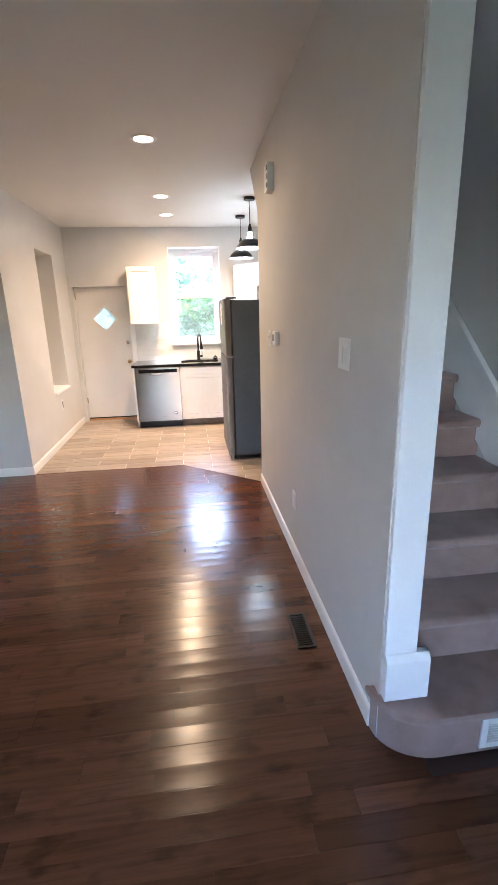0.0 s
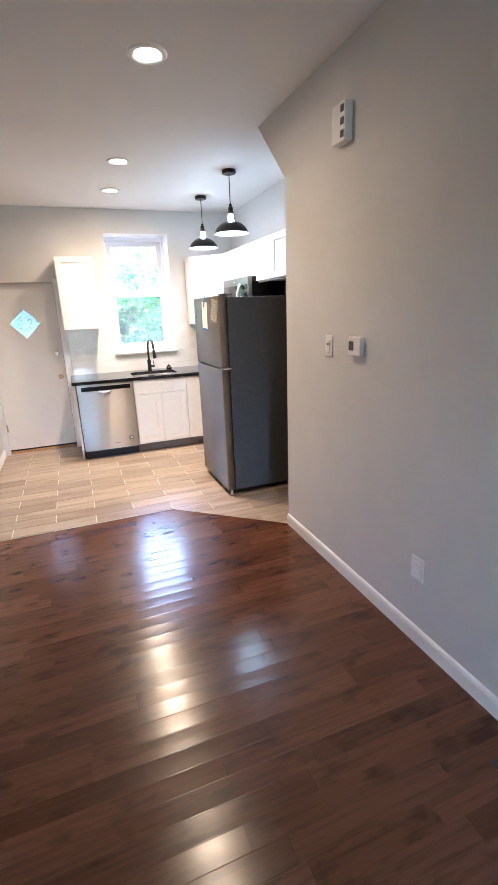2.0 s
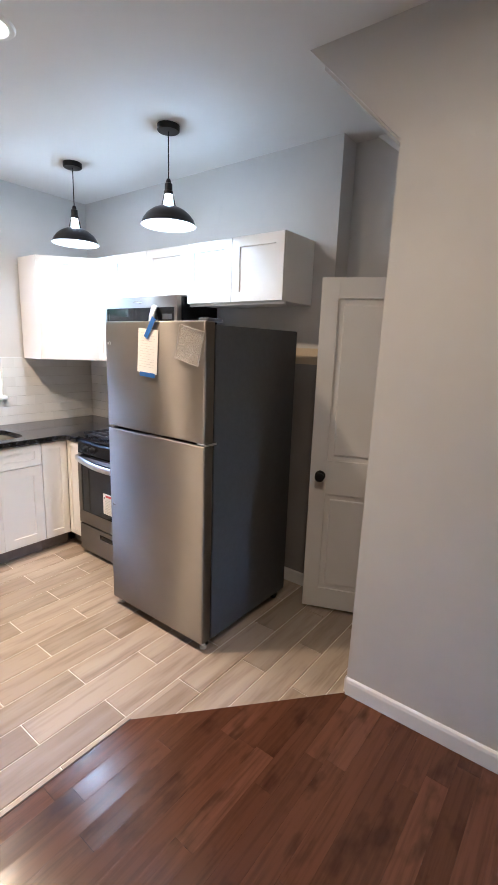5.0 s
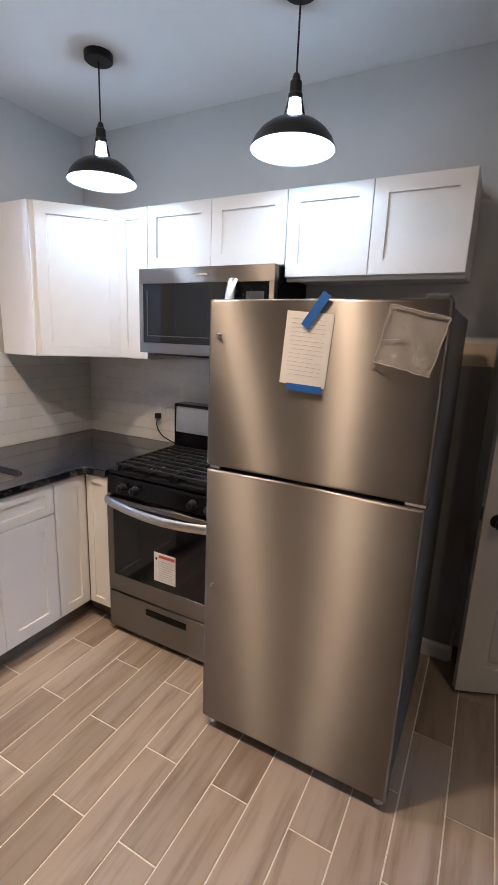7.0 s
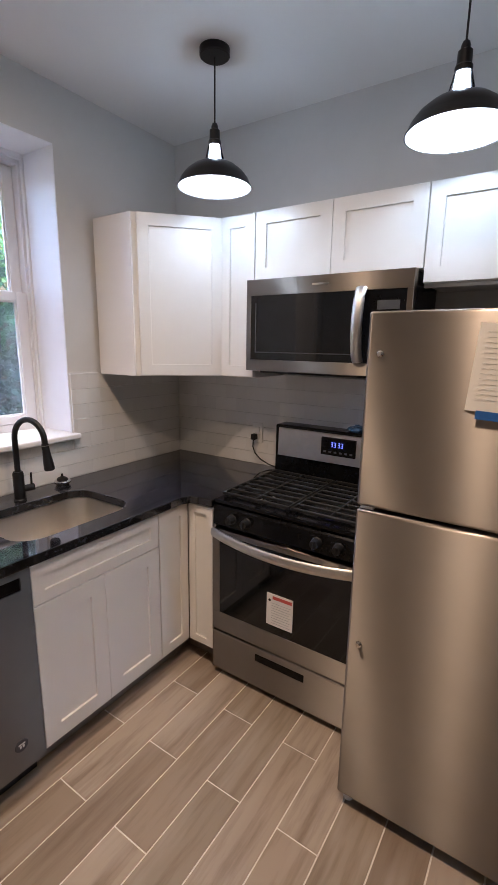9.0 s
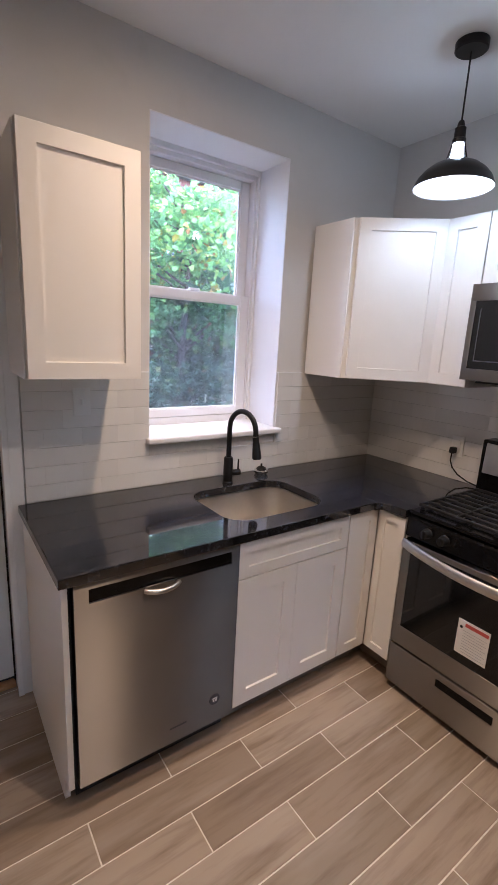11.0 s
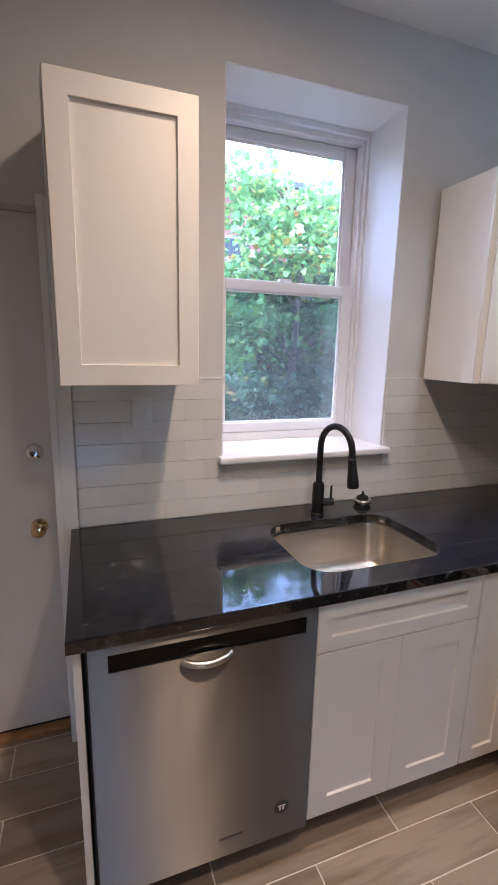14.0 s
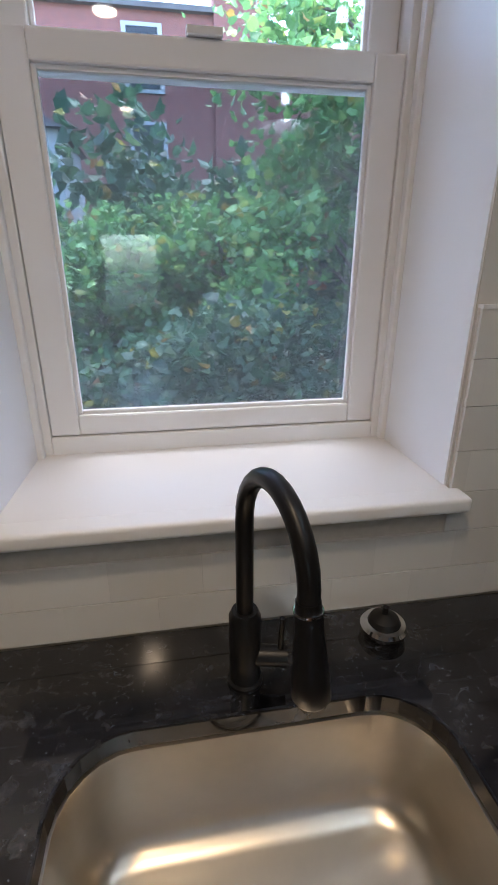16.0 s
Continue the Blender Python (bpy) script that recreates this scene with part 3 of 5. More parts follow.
def kitchen_window():
    t = thing("window_1", "white painted double-hung window over the sink", "window", (0.285, 7.90, WZ0), kind="structure")
    y = 7.88
    fr = bmesh.new()
    for a, b in (((WX0, y, WZ0), (WX0 + 0.03, 7.978, WZ1)), ((WX1 - 0.03, y, WZ0), (WX1, 7.978, WZ1)), ((WX0 + 0.03, y, WZ1 - 0.05), (WX1 - 0.03, 7.978, WZ1)), ((WX0 + 0.03, y, WZ0), (WX1 - 0.03, 7.978, WZ0 + 0.072))):
        box(a, b, 0.003, fr)
    # stop moulding, a second step
    for a, b in (((WX0 + 0.001, y - 0.02, WZ0 + 0.02), (WX0 + 0.016, y, WZ1 - 0.001)), ((WX1 - 0.016, y - 0.02, WZ0 + 0.02), (WX1 - 0.001, y, WZ1 - 0.001)), ((WX0 + 0.016, y - 0.02, WZ1 - 0.03), (WX1 - 0.016, y, WZ1 - 0.001))):
        box(a, b, 0.004, fr)
    part("window_frame", fr, M_SILL, t)
    sash(t, "lower_sash", WX0 + 0.031, WX1 - 0.031, WZ0 + 0.074, 1.845, 7.885, 0.045, 0.056, 0.042)
    sash(t, "upper_sash", WX0 + 0.031, WX1 - 0.031, 1.80, WZ1 - 0.052, 7.925, 0.045, 0.056, 0.045)
    lin = bmesh.new()
    for a, b in (((WX0, BACK + 0.002, WZ0), (WX0 + 0.004, y, WZ1 - 0.004)), ((WX1 - 0.004, BACK + 0.002, WZ0), (WX1, y, WZ1 - 0.004)), ((WX0, BACK + 0.002, WZ1 - 0.004), (WX1, y, WZ1))):
        box(a, b, 0, lin)
    part("reveal_lining", lin, M_SILL, t)
    # the stool notches round the wall: horns in front, body in the opening
    bm = bmesh.new()
    box((WX0 - 0.020, 7.566, 1.108), (WX1 + 0.018, 7.612, 1.136), 0.008, bm, 3)
    box((WX0 + 0.001, 7.60, 1.10), (WX1 - 0.001, 7.885, 1.1355), 0.0015, bm)
    part("window_sill", bm, M_SILL, t, smooth=True)
    sc = part("insect_screen", boxes(((WX0 + 0.05, 7.968, WZ0 + 0.08), (WX1 - 0.05, 7.9695, 1.84))), M_SCREEN, t, "grey insect screen")
    sc.visible_shadow = False
    part("latch", box((0.25, 7.876, 1.846), (0.31, 7.90, 1.858), 0.003), M_SILL, t)
    return t


kitchen_window()


def niche():
    t = thing("niche_1", "deep recess in the left wall with a white sill", "niche", (LEFT - 0.2, 6.64, NZ0), kind="structure")
    part("back_panel", boxes(((LEFT - 0.31, NY0, NZ0), (LEFT - 0.25, NY1, NZ1))), M_WALL, t)
    part("sill", box((LEFT - 0.249, NY0 + 0.001, NZ0 - 0.02), (LEFT + 0.03, NY1 - 0.001, NZ0 + 0.012), 0.006), M_SILL, t, "white painted sill")


niche()


def front_window():
    t = thing("window_3", "white front window of the living room", "window", (-0.6, FRONT - 0.2, 0.7), kind="structure")
    fr = bmesh.new()
    y = FRONT - 0.2
    for a, b in (((-1.2, y, 0.7), (-1.14, y + 0.05, 2.25)), ((-0.06, y, 0.7), (0.0, y + 0.05, 2.25)), ((-1.14, y, 0.7), (-0.06, y + 0.05, 0.76)), ((-1.14, y, 2.19), (-0.06, y + 0.05, 2.25)), ((-1.14, y, 1.45), (-0.06, y + 0.05, 1.50))):
        box(a, b, 0.003, fr)
    part("window_frame", fr, M_SILL, t)
    p = part("pane", boxes(((-1.16, y + 0.02, 0.74), (-0.04, y + 0.024, 2.21))), M_PANE, t)
    p.visible_shadow = False


front_window()

# ---- yard door ----


def yard_door():
    t = thing("door_1", "closed beige yard door with a diamond glass light", "door", (-1.07, 7.70, 0.05), kind="structure")
    x0, x1, z0, z1, y = -1.455, -0.704, 0.045, 1.970, 7.695
    cx, cz, r = -1.064, 1.526, 0.168
    bm = bmesh.new()
    # leaf with a diamond hole: a fan of faces between the outline and the hole, front and back
    outer = [(x0, cz), (x0, z1), (cx, z1), (x1, z1), (x1, cz), (x1, z0), (cx, z0), (x0, z0)]
    inner = [(cx - r, cz), (cx - r / 2, cz + r / 2), (cx, cz + r), (cx + r / 2, cz + r / 2), (cx + r, cz), (cx + r / 2, cz - r / 2), (cx, cz - r), (cx - r / 2, cz - r / 2)]
    lay = []
    for yy in (y, y + 0.044):
        lay.append(([bm.verts.new((p[0], yy, p[1])) for p in outer], [bm.verts.new((p[0], yy, p[1])) for p in inner]))
    for i in range(8):
        j = (i + 1) % 8
        for o, n in lay:
            bm.faces.new((o[i], o[j], n[j], n[i]))
        bm.faces.new((lay[0][0][i], lay[0][0][j], lay[1][0][j], lay[1][0][i]))
        bm.faces.new((lay[0][1][i], lay[0][1][j], lay[1][1][j], lay[1][1][i]))
    bmesh.ops.recalc_face_normals(bm, faces=bm.faces)
    leaf = part("leaf", bm, M_DOOR, t)
    tilt = Matrix.Translation((cx, y, cz)) @ Matrix.Rotation(radians(45), 4, "Y")
    s = r / math.sqrt(2)
    fr = boxes(((-s - 0.012, -0.008, -s - 0.012), (-s + 0.006, 0.02, s + 0.012)), ((s - 0.006, -0.008, -s - 0.012), (s + 0.012, 0.02, s + 0.012)),
               ((-s + 0.006, -0.008, -s - 0.012), (s - 0.006, 0.02, -s + 0.006)), ((-s + 0.006, -0.008, s - 0.006), (s - 0.006, 0.02, s + 0.012)), bev=0.004)
    fr.transform(tilt)
    part("glass_frame", fr, M_DOOR, t)
    gl = boxes(((-s, 0.012, -s), (s, 0.018, s)))
    gl.transform(tilt)
    g = part("glass", gl, M_DGLASS, t, "pale blue patterned glass")
    g.visible_shadow = False
    # lead ornament of curls
    orn = bmesh.new()
    for k in range(4):
        for sgn in (-1, 1):
            pts = []
            for i in range(15):
                a = i / 14 * 5.2
                rr = 0.036 * (1 - i / 20)
                pts.append((sgn * (0.034 - rr * math.cos(a)), 0.010, 0.03 + rr * math.sin(a) + 0.02))
            own = tube(pts, 0.0024, 6)
            own.transform(tilt @ Matrix.Rotation(radians(45 + 90 * k), 4, "Y"))
            merge(orn, own)
    part("ornament", orn, M_CHROME, g, "thin curled lead lines")
    turn = pose(0, 0, 0, 90)
    for name, z, mat in (("deadbolt", 1.172, M_CHROME), ("knob", 0.888, M_BRASS)):
        prof = [(0.0, 0.032), (0.012, 0.031), (0.016, 0.022), (0.026, 0.018), (0.031, 0.008), (0.032, 0.0)] if name == "deadbolt" else \
            [(0.0, 0.062), (0.014, 0.061), (0.025, 0.054), (0.027, 0.044), (0.020, 0.034), (0.011, 0.026), (0.011, 0.012), (0.028, 0.007), (0.030, 0.0)]
        part(name, lathe(prof, Matrix.Translation((-0.765, y, z)) @ turn, 24), mat, t, "worn brass " + name, True)
    for dz in (0.02, 1.55):
        part("hinge", box((x0 - 0.004, y - 0.006, 0.25 + dz), (x0 + 0.012, y, 0.34 + dz), 0.002), M_BRASS, t)
    for ax, az in ((cx - r * 0.62, cz + r * 0.62), (cx + r * 0.62, cz + r * 0.62), (cx + r * 0.62, cz - r * 0.62), (cx - r * 0.62, cz - r * 0.62)):
        part("screw", lathe([(0, 0.002), (0.004, 0.0015), (0.0045, 0)], Matrix.Translation((ax, y, az)) @ turn, 8), M_SLOT, t)
    j = bmesh.new()
    box((-0.695, 7.625, 0.0), (-0.648, 7.74, 1.958), 0.003, j)
    box((-0.70, 7.74, 0.0), (-0.648, 7.78, 1.971), 0.002, j)
    part("jamb", j, M_TRIM, t, "white painted door jamb")
    cs = bmesh.new()
    box((-0.690, 7.606, 0.0), (-0.628, 7.6195, 2.003), 0.004, cs)
    box((-0.700, 7.600, 0.0), (-0.676, 7.612, 2.008), 0.004, cs)
    part("casing", cs, M_TRIM, t, "white moulded casing")
    part("head_stop", boxes(((DX0, 7.745, 1.948), (-0.70, 7.79, 1.973))), M_DOOR, t)
    # black strips set in the leaf's gaps to give them their shade
    part("gap_shade", boxes(((-0.7045, 7.704, 0.0), (-0.6955, 7.739, 1.963)), ((DX0, 7.704, 1.9555), (-0.7045, 7.744, 1.9725)), ((DX0, 7.712, 0.0225), (-0.7045, 7.735, 0.0445))), M_RUBBER, t, "black strips for the shade in the door gaps")
    part("threshold", box((DX0 + 0.002, 7.672, 0.001), (-0.70, 7.80, 0.022), 0.004), M_THRESH, t, "bare orange wood threshold")
    return t


yard_door()

# ---- interior door, ajar, under the stairs ----


def inner_door():
    t = thing("door_2", "white two-panel interior door standing ajar", "door", (0, 0, 0), kind="structure")
    w, h, d = 0.735, 1.95, 0.035
    bm = bmesh.new()
    st = 0.095
    zs = [0.0, 0.13, 0.735, 0.94, 1.84, h]
    for a, b in (((0, -d / 2, 0), (st, d / 2, h)), ((w - st, -d / 2, 0), (w, d / 2, h)), ((st, -d / 2, 0), (w - st, d / 2, zs[1])), ((st, -d / 2, zs[2]), (w - st, d / 2, zs[3])), ((st, -d / 2, zs[4]), (w - st, d / 2, h))):
        box(a, b, 0.0015, bm, 1)
    leaf = part("leaf", bm, M_IDOOR, t)
    for z0, z1 in ((zs[1], zs[2]), (zs[3], zs[4])):
        p = bmesh.new()
        box((st - 0.004, -d / 2 + 0.010, z0 - 0.004), (w - st + 0.004, d / 2 - 0.010, z1 + 0.004), 0.0, p)
        box((st + 0.03, -d / 2 + 0.002, z0 + 0.03), (w - st - 0.03, d / 2 - 0.002, z1 - 0.03), 0.008, p, 2)
        part("panel", p, M_IDOOR, leaf)
    for s in (-1, 1):
        part("knob", lathe([(0, 0.06), (0.018, 0.058), (0.027, 0.048), (0.026, 0.038), (0.012, 0.028), (0.012, 0.01), (0.03, 0.006), (0.031, 0)], Matrix.Translation((w - 0.06, s * d / 2, 0.845)) @ pose(0, 0, 0, 90 if s < 0 else -90), 24), M_MATTE, t, "round black knob", True)
    part("latch_plate", box((w - 0.001, -0.012, 0.84), (w + 0.002, 0.012, 0.90)), M_CHROME, t)
    # hinge corner by the stair wall, leaf swung into the kitchen
    t.matrix_basis = pose(1.555, 4.42, 0.018, 0, 0, 112.6)


inner_door()

# ---- base cabinets and counter ----
CF = 6.965  # front of the back run's boxes
RF = 0.822  # front of the right run's boxes


def front_at(bm, m):
    bm.transform(m)
    return bm


def base_unit(name, label, x0, x1, fronts, toe=0.105, top=0.86):
    """A base cabinet on the back wall; fronts: (name, x0, x1, z0, z1)."""
    t = thing(name, label, "cabinet", ((x0 + x1) / 2, CF, 0), "base cabinets")
    bm = bmesh.new()
    # an open box: sides, floor, back and a front rail under the worktop
    for a, b in (((x0 + 0.001, CF, toe), (x0 + 0.019, 7.60, 0.655)), ((x1 - 0.019, CF, toe), (x1 - 0.001, 7.60, 0.655)), ((x0 + 0.019, CF, toe), (x1 - 0.019, 7.60, toe + 0.018)),
                 ((x0 + 0.019, 7.582, toe + 0.018), (x1 - 0.019, 7.60, top)), ((x0 + 0.001, CF, toe + 0.018), (x1 - 0.001, CF + 0.018, top))):
        box(a, b, 0.0, bm)
    part("body", bm, M_CAB, t)
    part("toe_kick", box((x0 + 0.001, CF + 0.06, 0.001), (x1 - 0.001, CF + 0.075, toe), 0.001), M_TOE, t, "brown recessed toe kick")
    for n, a, b, z0, z1 in fronts:
        rail = 0.066 if z1 - z0 > 0.3 else 0.046
        part(n, front_at(shaker(b - a, z1 - z0, 0.019, min(rail, (b - a) * 0.26)), Matrix.Translation((a, CF - 0.001, z0))), M_CAB, t)
    return t


base_unit("sink_cabinet", "white shaker sink cabinet with false drawer and two doors", -0.002, 0.604,
          [("drawer_front", 0.001, 0.601, 0.70, 0.852), ("door", 0.001, 0.3003, 0.115, 0.695), ("door", 0.3017, 0.601, 0.115, 0.695)])
base_unit("corner_cabinet", "narrow white shaker corner base cabinet", 0.605, 0.822, [("door", 0.608, 0.800, 0.115, 0.852)])


def side_panel():
    t = thing("end_panel", "white end panel beside the dishwasher", "panel", (-0.63, 7.2, 0), "base cabinets")
    bm = prism([(6.952, 0.10), (7.02, 0.10), (7.02, 0.001), (7.60, 0.001), (7.60, 0.862), (6.952, 0.862)], "x", -0.643, -0.624, 0.001)
    part("panel", bm, M_CAB, t)


side_panel()


def right_base():
    t = thing("narrow_cabinet", "narrow white shaker base cabinet beside the stove", "cabinet", (1.0, 6.87, 0), "base cabinets")
    part("body", box((RF, 6.790, 0.105), (RIGHT - 0.02, 6.962, 0.86), 0.001), M_CAB, t)
    part("toe_kick", box((RF + 0.06, 6.790, 0.001), (RF + 0.075, 7.02, 0.105)), M_TOE, t)
    part("door", front_at(shaker(0.148, 0.737, 0.019, 0.038), Matrix.Translation((RF - 0.001, 6.942, 0.115)) @ FACE_RIGHT), M_CAB, t)


right_base()


def sink_outline(grow=0.0, n=7):
    """The bowl's rounded outline in plan, straight at the back, fuller at the front."""
    corners = [(0.024, 7.032, 0.10), (0.552, 7.032, 0.10), (0.550, 7.427, 0.095), (0.022, 7.427, 0.095)]
    pts = []
    for k, (x, y, r) in enumerate(corners):
        cx, cy = x + (r if k in (0, 3) else -r), y + (r if k < 2 else -r)
        for i in range(n):
            a = math.radians(180 + 90 * k + 90 * i / (n - 1))
            pts.append((cx + (r + grow) * math.cos(a), cy + (r + grow) * math.sin(a)))
    return pts


def worktop():
    t = thing("worktop", "black speckled polished granite countertop, l-shaped", "countertop", (0.2, 7.25, 0.862))
    outer = [(-0.655, 6.926), (0.738, 6.926), (0.776, 6.906), (0.790, 6.872), (0.790, 6.790), (RIGHT - 0.006, 6.790), (RIGHT - 0.006, 7.606), (-0.655, 7.606)]
    hole = sink_outline()
    bm = bmesh.new()
    loops = []
    for z in (0.862, 0.898):
        a = [bm.verts.new((x, y, z)) for x, y in outer]
        b = [bm.verts.new((x, y, z)) for x, y in hole]
        e = [bm.edges.new((q[i], q[(i + 1) % len(q)])) for q in (a, b) for i in range(len(q))]
        bmesh.ops.triangle_fill(bm, edges=e, use_beauty=True)
        loops.append((a, b))
    for q0, q1 in zip(*loops):
        for i in range(len(q0)):
            j = (i + 1) % len(q0)
            bm.faces.new((q0[i], q0[j], q1[j], q1[i]))
    bmesh.ops.recalc_face_normals(bm, faces=bm.faces)
    ed = [e for e in bm.edges if len(e.link_faces) == 2 and e.calc_face_angle(0) > 1.0 and abs(e.verts[0].co.z - e.verts[1].co.z) < 1e-4]
    bmesh.ops.bevel(bm, geom=ed, offset=0.004, segments=2, affect="EDGES", profile=0.5)
    part("slab", bm, M_GRANITE, t)


worktop()


def sink():
    t = thing("sink", "stainless steel undermount sink bowl", "sink", (0.295, 7.23, 0.66))
    bm = bmesh.new()
    rings = []
    levels = [(0.012, 0.861), (-0.002, 0.860), (-0.006, 0.845), (-0.012, 0.73), (-0.018, 0.705), (-0.032, 0.688), (-0.055, 0.680)]
    for g, z in levels:
        rings.append([bm.verts.new((x, y, z)) for x, y in sink_outline(g)])
    for p, q in zip(rings, rings[1:]):
        for i in range(len(p)):
            j = (i + 1) % len(p)
            bm.faces.new((p[i], p[j], q[j], q[i]))
    mid = [bm.verts.new((0.279 + (v.co.x - 0.279) * 0.19, 7.228 + (v.co.y - 7.228) * 0.19, 0.674)) for v in rings[-1]]
    for i in range(len(mid)):
        j = (i + 1) % len(mid)
        bm.faces.new((rings[-1][i], rings[-1][j], mid[j], mid[i]))
    bmesh.ops.recalc_face_normals(bm, faces=bm.faces)
    bowl = part("bowl", bm, M_SINK, t, smooth=True)
    for f in bowl.data.polygons:
        f.use_smooth = True
    part("drain", lathe([(0.058, 0.004), (0.056, 0.007), (0.046, 0.006), (0.040, 0.0), (0.038, -0.030), (0.030, -0.046), (0.0, -0.048)], Matrix.Translation((0.279, 7.228, 0.676)), 32), M_SINK, t, "steel drain ring", True)
    st = bmesh.new()
    for k in range(6):
        a = k * math.pi / 3
        lathe([(0.0, 0.001), (0.004, 0.001), (0.004, 0)], Matrix.Translation((0.279 + 0.02 * math.cos(a), 7.228 + 0.02 * math.sin(a), 0.6285)), 8, st)
    lathe([(0, 0.006), (0.006, 0.005), (0.007, 0)], Matrix.Translation((0.279, 7.228, 0.6285)), 10, st)
    part("strainer_holes", st, M_SLOT, t)


sink()


def faucet():
    bx, by, z = 0.281, 7.484, 0.898
    t = thing("faucet", "matte black gooseneck pull-down kitchen faucet", "faucet", (bx, by, z))
    part("base", lathe([(0.0, 0.0), (0.027, 0.0), (0.027, 0.006), (0.0235, 0.010), (0.0235, 0.125), (0.019, 0.135), (0.0, 0.135)], Matrix.Translation((bx, by, z)), 28), M_MATTE, t, smooth=True)
    d = Vector((0.25, -0.97, 0)).normalized()
    pts = [Vector((bx, by, z + 0.13)), Vector((bx, by, z + 0.22)), Vector((bx, by, z + 0.283))]
    r = 0.083
    for i in range(1, 17):
        a = math.pi * i / 16 * 1.03
        pts.append(Vector((bx, by, z + 0.283)) + d * (r - r * math.cos(a)) + Vector((0, 0, r * math.sin(a) * 1.10)))
    part("neck", tube(pts, 0.0125, 16), M_MATTE, t, smooth=True)
    end, way = pts[-1], (pts[-1] - pts[-2]).normalized()
    way = Vector((d.x * 0.14, d.y * 0.14, -1)).normalized()
    hp = [end + way * s for s in (-0.004, 0.012, 0.03, 0.06, 0.09, 0.110, 0.116)]
    part("spray_head", tube(hp, [0.0135, 0.0155, 0.0155, 0.0185, 0.0215, 0.022, 0.018], 20), M_MATTE, t, smooth=True)
    part("head_ring", tube([end + way * 0.006, end + way * 0.0095], 0.0162, 20), M_CHROME, t, "thin chrome ring")
    part("spray_button", box((end.x - 0.004, end.y - 0.026, end.z - 0.078), (end.x + 0.004, end.y - 0.014, end.z - 0.066), 0.002), M_CHROME, t, "small button")
    part("valve", tube([(bx + 0.015, by - 0.004, z + 0.052), (bx + 0.062, by - 0.014, z + 0.052)], [0.016, 0.016], 16), M_MATTE, t, smooth=True)
    part("lever", tube([(bx + 0.052, by - 0.012, z + 0.06), (bx + 0.054, by - 0.010, z + 0.12)], [0.005, 0.0042], 10), M_MATTE, t, smooth=True)


faucet()


def stopper():
    t = thing("sink_strainer", "chrome sink strainer with black knob on the countertop", "strainer", (0.533, 7.540, 0.899))
    part("ring", lathe([(0.0, 0.0), (0.030, 0.0), (0.038, 0.010), (0.040, 0.018), (0.036, 0.024), (0.028, 0.025)], Matrix.Translation((0.533, 7.540, 0.899)), 28), M_CHROME, t, "perforated chrome ring", True)
    part("dome", lathe([(0.028, 0.023), (0.024, 0.034), (0.012, 0.041), (0.006, 0.043), (0.005, 0.056), (0.0, 0.057)], Matrix.Translation((0.533, 7.540, 0.899)), 24), M_RUBBER, t, "black rubber dome", True)


stopper()

# ---- dishwasher ----


def dishwasher():
    t = thing("dishwasher", "stainless steel built-in dishwasher under the countertop", "dishwasher", (-0.31, 6.95, 0))
    x0, x1, y = -0.610, -0.005, 6.938
    part("tub", box((x0 - 0.010, y + 0.045, 0.10), (x1 - 0.004, 7.58, 0.857), 0.002), M_RUBBER, t, "black tub body")
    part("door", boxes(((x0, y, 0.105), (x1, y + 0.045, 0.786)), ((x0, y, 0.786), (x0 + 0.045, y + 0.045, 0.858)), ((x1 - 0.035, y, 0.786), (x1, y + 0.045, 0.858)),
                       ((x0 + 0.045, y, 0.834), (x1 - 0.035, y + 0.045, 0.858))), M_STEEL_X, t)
    part("control_strip", box((x0 + 0.0455, y + 0.005, 0.7865), (x1 - 0.0355, y + 0.032, 0.8335), 0.002), M_BLACK, t, "black control strip")
    h = bmesh.new()
    pts = [(-0.385 + 0.125 * i / 10, y - 0.004 - 0.022 * math.sin(math.pi * i / 10) ** 0.6, 0.778 - 0.004 * math.sin(math.pi * i / 10)) for i in range(11)]
    tube(pts, 0.0095, 12, h)
    part("handle", h, M_SATIN, t, "curved satin pocket handle", True)
    part("toe_kick", box((x0 + 0.002, y + 0.075, 0.001), (x1 - 0.002, y + 0.09, 0.099)), M_RUBBER, t, "black toe kick")
    part("badge", lathe([(0, 0.0015), (0.023, 0.0015), (0.024, 0)], Matrix.Translation((-0.092, y, 0.213)) @ pose(0, 0, 0, 90), 24), M_SLOT, t, "round dark sticker")
    mk = boxes(((-0.104, y - 0.0025, 0.217), (-0.080, y - 0.0015, 0.221)), ((-0.100, y - 0.0025, 0.204), (-0.094, y - 0.0015, 0.214)), ((-0.090, y - 0.0025, 0.204), (-0.083, y - 0.0015, 0.214)))
    part("badge_marks", mk, M_PAPER, t)
    part("name_plate", box((-0.285, y - 0.0015, 0.168), (-0.215, y + 0.001, 0.174)), M_GREYBODY, t)


dishwasher()

# ---- stove ----


